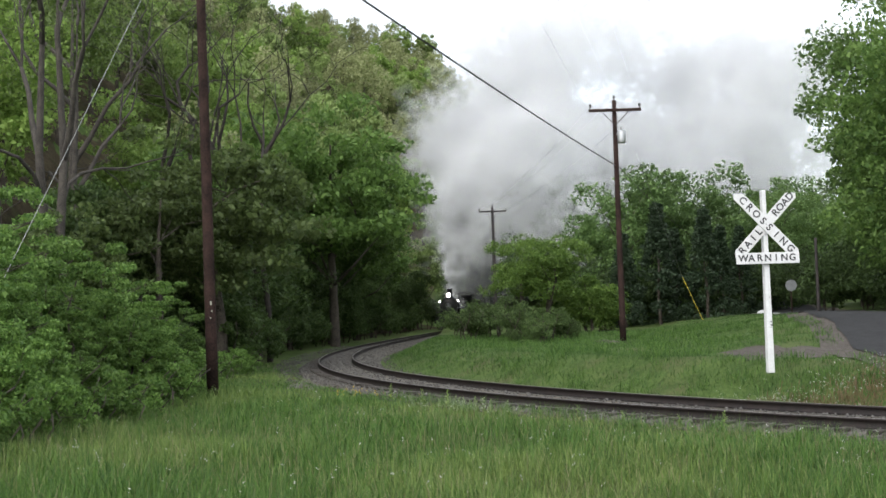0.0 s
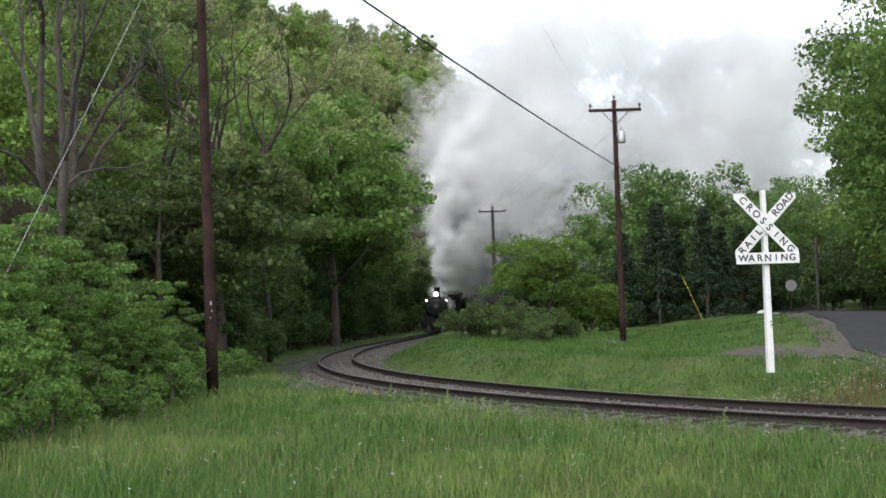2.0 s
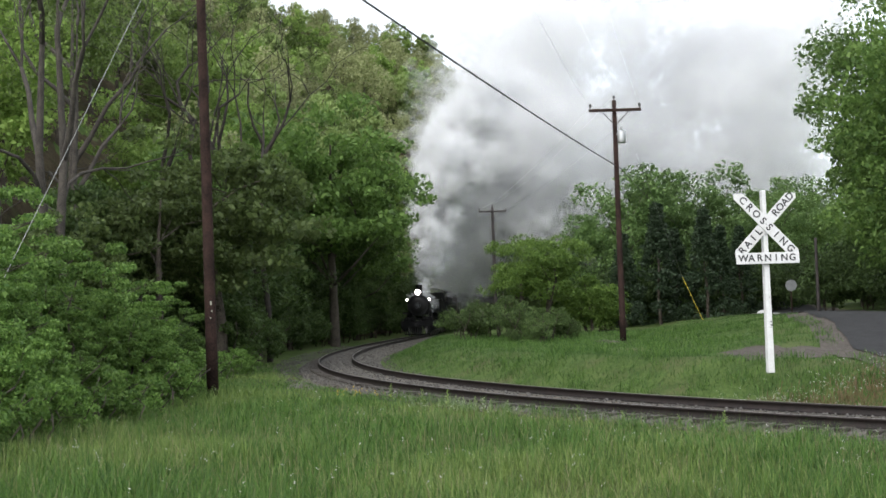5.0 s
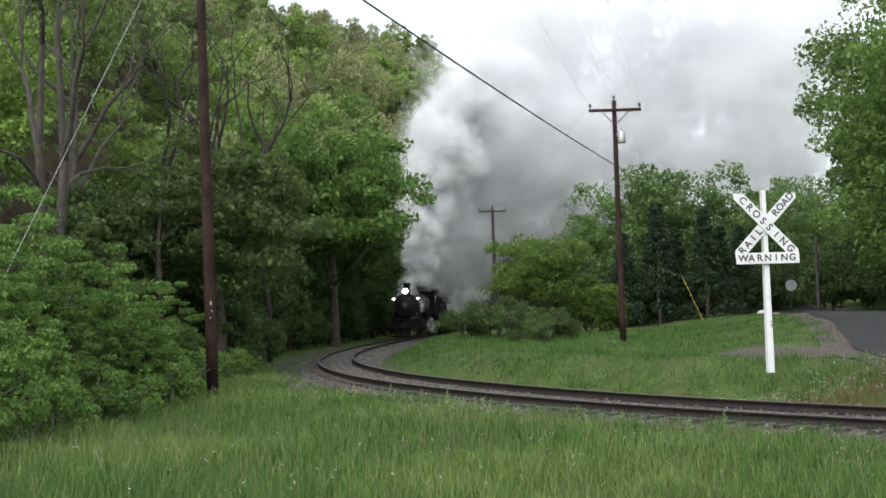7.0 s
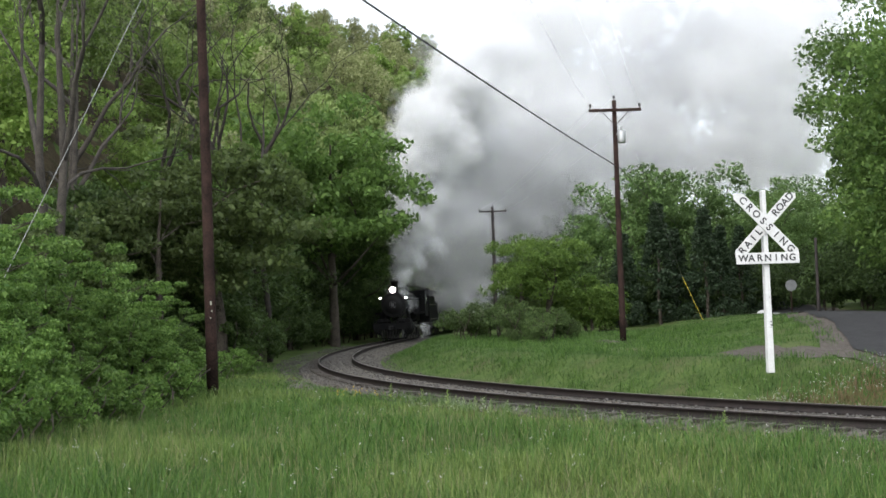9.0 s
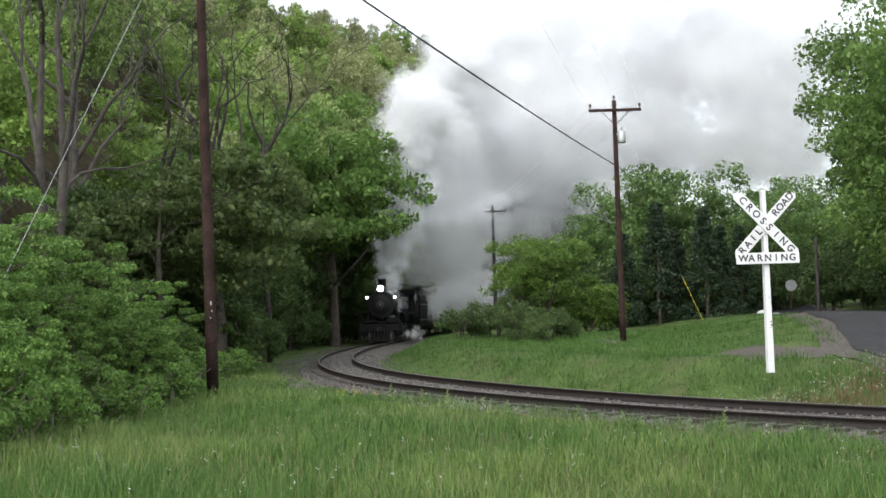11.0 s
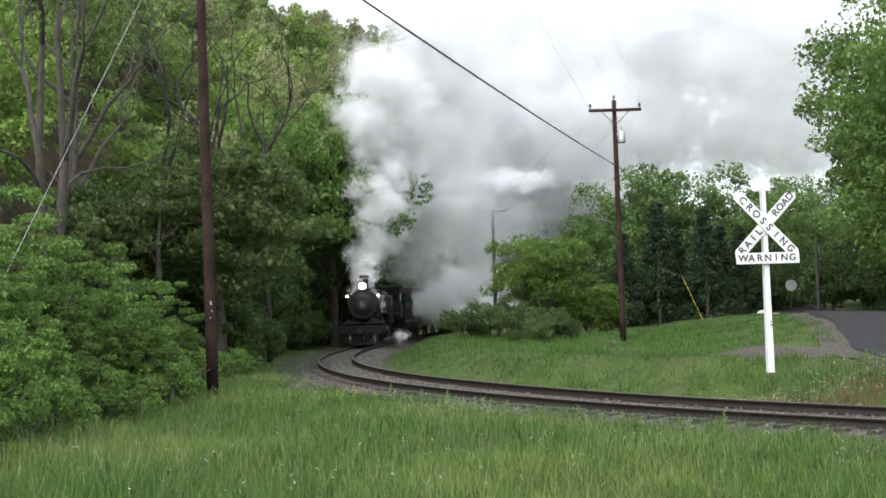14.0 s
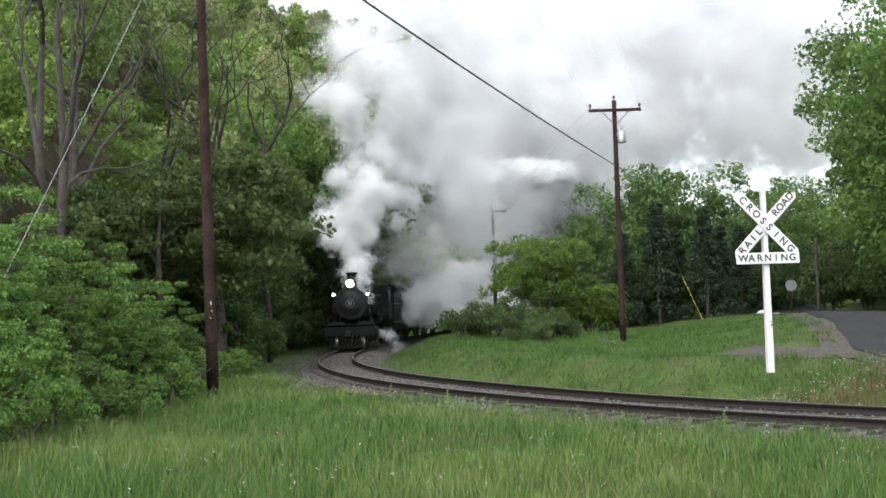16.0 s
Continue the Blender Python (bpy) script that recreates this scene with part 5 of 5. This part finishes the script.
def tender():
    T = tagged(new("tender"), "black coal tender behind the locomotive", "tender")
    bm = bmesh.new()
    box(bm, 2.9, 6.6, 0.25, 0, 0, 1.05, 0.02)
    part("underframe", bm, IRON, T)
    bm = bmesh.new()
    box(bm, 2.85, 6.2, 1.75, 0, 0, 2.05, 0.06)
    for sx in (-1, 1):
        box(bm, 0.06, 3.6, 0.45, sx * 1.4, 1.2, 3.12)
    box(bm, 2.8, 0.06, 0.45, 0, -0.6, 3.12)
    part("tank", bm, IRON, T)
    for sx in (-1, 1):
        for zz in (1.42, 2.62):
            bm = bmesh.new()
            box(bm, 0.012, 5.8, 0.05, sx * 1.432, 0, zz)
            part("stripe", bm, CREAM, T, "thin pale painted stripe")
    rs = np.random.RandomState(3)
    bm = bmesh.new()
    bmesh.ops.create_grid(bm, x_segments=14, y_segments=18, size=1, matrix=Matrix.Diagonal((1.35, 1.75, 1, 1)))
    for v in bm.verts:
        v.co.z = 2.95 + 0.55 * (1 - (v.co.x / 1.4) ** 2) * (1 - (v.co.y / 1.9) ** 2) + rs.normal() * 0.05
        v.co.y += 1.2
    part("coal_load", bm, COAL, T)
    for y in (2.9, 1.5, -1.5, -2.9):
        for sx in (-1, 1):
            wheels.append((wheel(T, "wheel", 0.42, sx * 0.76, y, 9), 0.42, (sx * 0.76, y, 0.42)))
    for y in (2.2, -2.2):
        for sx in (-1, 1):
            bm = bmesh.new()
            box(bm, 0.12, 2.0, 0.18, sx * 0.98, y, 0.55, 0.03)
            box(bm, 0.14, 0.5, 0.35, sx * 0.98, y, 0.62, 0.03)
            part("truck_side", bm, IRON, T)
    return T


TENDER = tender()


def coach(label):
    C = tagged(new("passenger_coach"), label, "railway coach", "coaches of the train")
    W, N = 2.95, 11
    bm = bmesh.new()
    for sx in (-1, 1):
        box(bm, 0.08, 16, 1.05, sx * W / 2, 0, 1.62)
        box(bm, 0.08, 16, 0.45, sx * W / 2, 0, 3.22)
    box(bm, W, 0.08, 2.35, 0, 8, 2.27)
    box(bm, W, 0.08, 2.35, 0, -8, 2.27)
    box(bm, W, 16, 0.12, 0, 0, 1.08)
    part("body", bm, COACHRED, C)
    for sx in (-1, 1):
        for k in range(N + 1):
            bm = bmesh.new()
            box(bm, 0.085, 0.42, 0.86, sx * W / 2, -7.8 + k * 15.6 / N, 2.57)
            part("window_post", bm, CREAM, C)
        for k in range(N):
            bm = bmesh.new()
            box(bm, 0.012, 15.6 / N - 0.42, 0.86, sx * W / 2, -7.8 + (k + 0.5) * 15.6 / N, 2.57)
            part("window_pane", bm, GLASS, C)
    bm = bmesh.new()
    for k in range(12):
        a0, a1 = math.radians(15 * k), math.radians(15 * (k + 1))
        x0, x1, z0, z1 = 1.56 * math.cos(a0), 1.56 * math.cos(a1), 3.42 + 0.62 * math.sin(a0), 3.42 + 0.62 * math.sin(a1)
        bm.faces.new([bm.verts.new(v) for v in ((x0, -8.4, z0), (x1, -8.4, z1), (x1, 8.4, z1), (x0, 8.4, z0))])
    bmesh.ops.remove_doubles(bm, verts=bm.verts, dist=0.001)
    bmesh.ops.solidify(bm, geom=bm.faces, thickness=0.05)
    part("roof", bm, IRON, C)
    for y in (6.6, 4.8, -4.8, -6.6):
        for sx in (-1, 1):
            wheels.append((wheel(C, "wheel", 0.42, sx * 0.76, y, 9), 0.42, (sx * 0.76, y, 0.42)))
    for y in (5.7, -5.7):
        for sx in (-1, 1):
            bm = bmesh.new()
            box(bm, 0.12, 2.5, 0.2, sx * 0.98, y, 0.6, 0.03)
            part("truck_side", bm, IRON, C)
    return C


COACH = coach("dark passenger coach with a pale window band")
COACH2 = coach("second dark passenger coach of the train")


# ---- smoke and steam ----
def puff_mesh(name, seed, count, size, material, lobes=7, tight=0.55):
    """A soft cloud of unit radius: thousands of tiny flecks round several lobes, thinning outwards, with normals that follow the lobes."""
    rs = np.random.RandomState(seed)
    lc = unit(rs.normal(size=(lobes, 3))) * rs.uniform(0.1, 0.55, (lobes, 1))
    lr = rs.uniform(0.17, 0.29, lobes)
    which = rs.randint(lobes, size=count)
    g = rs.normal(size=(count, 3))
    c = lc[which] + g * lr[which][:, None]
    ln = np.linalg.norm(c, axis=1)
    c = np.where((ln > 0.95)[:, None], c * (rs.uniform(0.3, 0.95, count) / np.maximum(ln, 1e-6))[:, None], c)
    nrm = unit(unit(c) * 0.5 + unit(g) * 0.25 + rs.normal(size=(count, 3)) * 0.6)
    a = unit(np.cross(nrm, rs.normal(size=(count, 3))))
    b = np.cross(nrm, a)
    s = size * rs.uniform(0.6, 1.4, (count, 1))
    t = [c + (a * math.cos(k) + b * math.sin(k)) * s for k in (0.0, 1.571, 3.142, 4.712)]
    me = fan_mesh(name, np.stack(t, 1))
    me.materials.append(material)
    return me


PUFFS = [puff_mesh("smoke_puff", 60 + k, 700, 0.145, STEAM) for k in range(4)]
GREYS = [puff_mesh("smoke_puff", 70 + k, 340, 0.122, SMOKE) for k in range(3)]
PLUMES = [puff_mesh("steam_puff", 90 + k, 620, 0.155, PLUME_STEAM) for k in range(4)]
MISTS = [puff_mesh("mist_puff", 75 + k, 360, 0.146, MIST) for k in range(3)]
WISPS = [puff_mesh("steam_wisp", 80 + k, 260, 0.15, MIST) for k in range(3)]


def cloud(name, label):
    return tagged(new(name), label, "smoke")


def puff(parent, meshes, k, r):
    ob = new("billow", meshes[k % len(meshes)])
    ob.parent = parent
    ob.scale = (r, r, r * 0.92)
    tagged(ob, kind="stuff")
    return ob


def head_s(t):
    """Place of the headlamp along the track."""
    return float(np.interp(t, (-6, 0, 2, 4, 7, 9, 12, 14, 16, 20), (142, 115.3, 106.4, 97.6, 86.6, 80.4, 71.9, 66.2, 60.6, 49.5)))


_tt = np.arange(0, 16.01, 0.5)
_fit = np.polyfit(_tt, [head_s(t) for t in _tt], 4)


def run_s(t):
    return float(np.polyval(_fit, t)) if t >= 0 else float(np.polyval(_fit, 0) - 4.8 * t)


def on_track(s, up=0.0, side=0.0, roll=0.0):
    """Pose of a vehicle whose +y looks down the line towards the crossing."""
    x, y, z, a = line_at(s)
    return pose(x - math.sin(a) * side, y + math.cos(a) * side, z + up + CANT / 2, 0, 0, math.degrees(a) + 90)


STACK_Y, HEAD_Y = 3.45, 4.4


def stack_place(t):
    x, y, z, a = line_at(run_s(t) + HEAD_Y - STACK_Y)
    return Vector((x, y, z + 4.4))


RS = random.Random(77)
BANK = cloud("smoke_bank", "pale grey smoke drifting over the valley woods")
PLUME = cloud("steam_plume", "tall white billowing steam plume trailing the locomotive")
VEIL = cloud("steam_veil", "thin pale steam hanging behind the train")
JET = cloud("stack_steam", "dense white steam leaving the smokestack")
LOW_STEAM = cloud("cylinder_steam", "low white steam blown out beside the train")
puffs = []


def drift_rows(f, step=0.8):
    rows, t = [], 0.0
    while t < 16.0:
        rows.append((t, f(t)))
        t += step
    rows.append((16.0, f(16.0)))
    return rows


def old_bank(n):
    """Smoke that already hangs over the valley beside the line and drifts away from the wood."""
    for k in range(n):
        x = RS.uniform(1, 48)
        y = RS.uniform(118, 152)
        top = 24 + 11 * min(1, x / 14)
        low = 9.5 if x > 14 else 8
        z = RS.uniform(low, top)
        r = RS.uniform(6.5, 10.5)
        if k % 4 == 0:
            x, y, z, r = RS.uniform(3, 14), RS.uniform(100, 118), RS.uniform(7, 30), RS.uniform(4.0, 6.0)
        ob = puff(BANK, MISTS if k % 4 == 0 else GREYS, k, r)
        vx, vz, sp = RS.uniform(-0.3, 0.5), (RS.uniform(0.25, 0.7) if k % 2 else RS.uniform(0.0, 0.12)), RS.uniform(-2.5, 2.5)
        puffs.append((ob, lambda t, x=x, y=y, z=z, vx=vx, vz=vz, sp=sp, k=k: pose(x + vx * t, y - 0.3 * t, z + vz * t, 0, sp * t, k * 47)))


def column(n, veil=False):
    """The plume over the smokestack. Each billow travels with the locomotive until it is left behind, then hangs and drifts."""
    ts = np.arange(0, 16.01, 0.2)
    way = np.array([tuple(stack_place(t)) for t in ts])
    for k in range(n):
        b = 0.02 + 1.06 * RS.random() ** 1.4
        r = RS.uniform(2.0, 3.4) if veil else (1.0 + 2.0 * b) * RS.uniform(0.8, 1.1)
        stop = RS.uniform(-1.0, 21.0)
        ob = puff(VEIL if veil else PLUME, MISTS if veil else PLUMES, k, r)
        an, rr, sp = RS.uniform(0, 6.283), math.sqrt(RS.random()), RS.uniform(-5, 5)
        reach = 0.35 + 4.4 * b ** 0.8
        off = Vector((math.cos(an) * rr * reach + 0.5 * reach + 3.4 * b ** 1.6 + 0.3, math.sin(an) * rr * reach + 2.2 * b + 0.6, 0.9 + 15.5 * b ** 0.9 + 0.3 * reach * rr * math.sin(an * 3)))
        if veil:
            off = Vector((RS.uniform(1.0, 7.5), RS.uniform(5, 15), RS.uniform(-0.5, 14) if stop > 7 else RS.uniform(5, 16)))
        go = 1 / (1 + np.exp(-(stop - ts) / 0.8))
        step = np.diff(way, axis=0) * ((go[1:] + go[:-1]) / 2)[:, None]
        base = np.concatenate([[way[0]], way[0] + np.cumsum(step, 0)])
        loose = np.concatenate([[0], np.cumsum((1 - (go[1:] + go[:-1]) / 2) * 0.2)])
        fan = RS.uniform(0.3, 0.75)

        def f(t, base=base, loose=loose, off=off, sp=sp, k=k, fan=fan, b=b, swing=0.0 if veil else -2.8):
            p = [float(np.interp(t, ts, base[:, i])) for i in range(3)]
            lo = float(np.interp(t, ts, loose))
            side = swing * float(ease((t - 11.0) / 5.0)) * min(1.0, 2.2 * b) * math.exp(-lo / 2.5)
            return pose(p[0] + off.x + fan * lo + side + 0.02 * t, p[1] + off.y, p[2] + off.z + (0.18 + 0.25 * (1 - min(b, 1))) * lo + 0.05 * t, 0, sp * t, k * 61)
        puffs.append((ob, f))


def stack_jet(n):
    """Small dense puffs that leave the smokestack one after another."""
    for k in range(n):
        tb = -4.0 + 20.0 * k / n
        ob = puff(JET, PUFFS, k, RS.uniform(0.85, 1.3))
        an, rr, sp = RS.uniform(0, 6.283), math.sqrt(RS.random()), RS.uniform(-12, 12)
        seat = RS.uniform(-1.5, 2.6)

        def f(t, tb=tb, an=an, rr=rr, sp=sp, k=k, seat=seat):
            age = t - tb
            s = run_s(t)
            if age <= 0:
                m = on_track(s + HEAD_Y - min(seat + max(0.0, (1.0 + age)) * (STACK_Y - 0.4 - seat), STACK_Y - 0.2), 2.55).translation
                return pose(m.x, m.y, m.z, 0, 0, k * 61)
            st = stack_place(tb)
            wind = 0.8 - 0.95 * float(ease((tb - 10.5) / 3.0))
            up = 7.0 * (1 - math.exp(-age / 3.2)) + 0.2 * age
            reach = 0.2 + 1.15 * min(age, 3.5) ** 0.85 + 0.15 * age
            lift = st + Vector((math.cos(an) * rr * reach + wind * age, math.sin(an) * rr * reach * 0.8 - 0.4 * age, -1.7 * math.exp(-age * 3) + up + 0.4 * rr * math.sin(3 * an)))
            return pose(lift.x, lift.y, lift.z, 0, sp * age, k * 61)
        puffs.append((ob, f))


def side_steam(n):
    """White steam blown out beside the train, left hanging low over the lawn's edge."""
    for k in range(n):
        tb = 4.6 + 11.0 * k / n
        ob = puff(LOW_STEAM, PUFFS, k, RS.uniform(1.0, 1.35))
        an, rr, sp = RS.uniform(0, 6.283), math.sqrt(RS.random()), RS.uniform(-8, 8)
        seat = RS.uniform(18, 30)

        def f(t, tb=tb, an=an, rr=rr, sp=sp, k=k, seat=seat):
            age = t - tb
            if age <= 0:
                m = on_track(run_s(t) + HEAD_Y + seat, 2.45).translation
                return pose(m.x, m.y, m.z, 0, 0, k * 61)
            m0 = on_track(run_s(tb) + HEAD_Y + seat, 2.45).translation
            m1 = on_track(run_s(tb) + HEAD_Y + 3.0 + 6.0 * rr, 1.7, -1.6).translation
            w = 1 - math.exp(-age * 1.8)
            p = m0.lerp(m1, w)
            grow = 1 - math.exp(-age / 3.0)
            p += Vector((6.0 * grow * (0.1 + rr * rr) + 0.10 * age, 2.5 * grow * math.sin(an), 0.2 + 3.4 * grow * (0.36 + 0.6 * math.cos(an)) + 0.10 * age))
            return pose(p.x, p.y, p.z, 0, sp * age, k * 61)
        puffs.append((ob, f))


def cylinder_wisps(n):
    """Wisps of steam that cling to the cylinder once its cocks are open; before that they wait in the boiler."""
    for k in range(n):
        ob = puff(LOW_STEAM, WISPS, k, RS.uniform(0.45, 0.75))
        tb, oy, ox, oz, ph = RS.uniform(5.5, 8.5), RS.uniform(0.5, 4.6), -RS.uniform(1.3, 2.2), RS.uniform(0.1, 1.0), RS.uniform(0, 6)

        def f(t, tb=tb, oy=oy, ox=ox, oz=oz, ph=ph, k=k):
            w = ease((t - tb) / 0.8)
            q = Vector((ox + 0.2 * math.sin(1.3 * t + ph), oy + 0.4 * math.sin(0.9 * t + ph), oz + 0.2 * math.sin(1.7 * t + ph)))
            p = on_track(run_s(t) + HEAD_Y) @ Vector((0, 1.5, 2.6)).lerp(q, float(w))
            return pose(p.x, p.y, p.z, 0, 9 * t, k * 61)
        puffs.append((ob, f))


cylinder_wisps(7)
old_bank(210)
column(200)
column(110, True)
stack_jet(190)
side_steam(120)


# ---- what moves ----
def motions():
    times = [k * 0.4 for k in range(41)]
    walk(LOCO, [(t, on_track(run_s(t) + HEAD_Y)) for t in times])
    walk(TENDER, [(t, on_track(run_s(t) + HEAD_Y + 8.9)) for t in times])
    walk(COACH, [(t, on_track(run_s(t) + HEAD_Y + 21.2)) for t in times])
    walk(COACH2, [(t, on_track(run_s(t) + HEAD_Y + 38.4)) for t in times])
    for w, r, (x, y, z) in wheels:
        rows, n = [], 80
        for k in range(n + 1):
            t = 16.0 * k / n
            rows.append((t, pose(x, y, z, math.degrees(-(run_s(0) - run_s(t)) / r))))
        walk(w, rows)
    for ob, x in SIDE_RODS:
        rows = []
        for k in range(81):
            t = 16.0 * k / 80
            a = -(run_s(0) - run_s(t)) / DRIVER_R
            rows.append((t, pose(x, CRANK * math.cos(a), DRIVER_R + CRANK * math.sin(a))))
        walk(ob, rows)
    for ob, f in puffs:
        keep = tuple(ob.scale)
        walk(ob, drift_rows(f, 0.4 if ob.parent in (JET, LOW_STEAM) else 0.8))
        ob.scale = keep


motions()
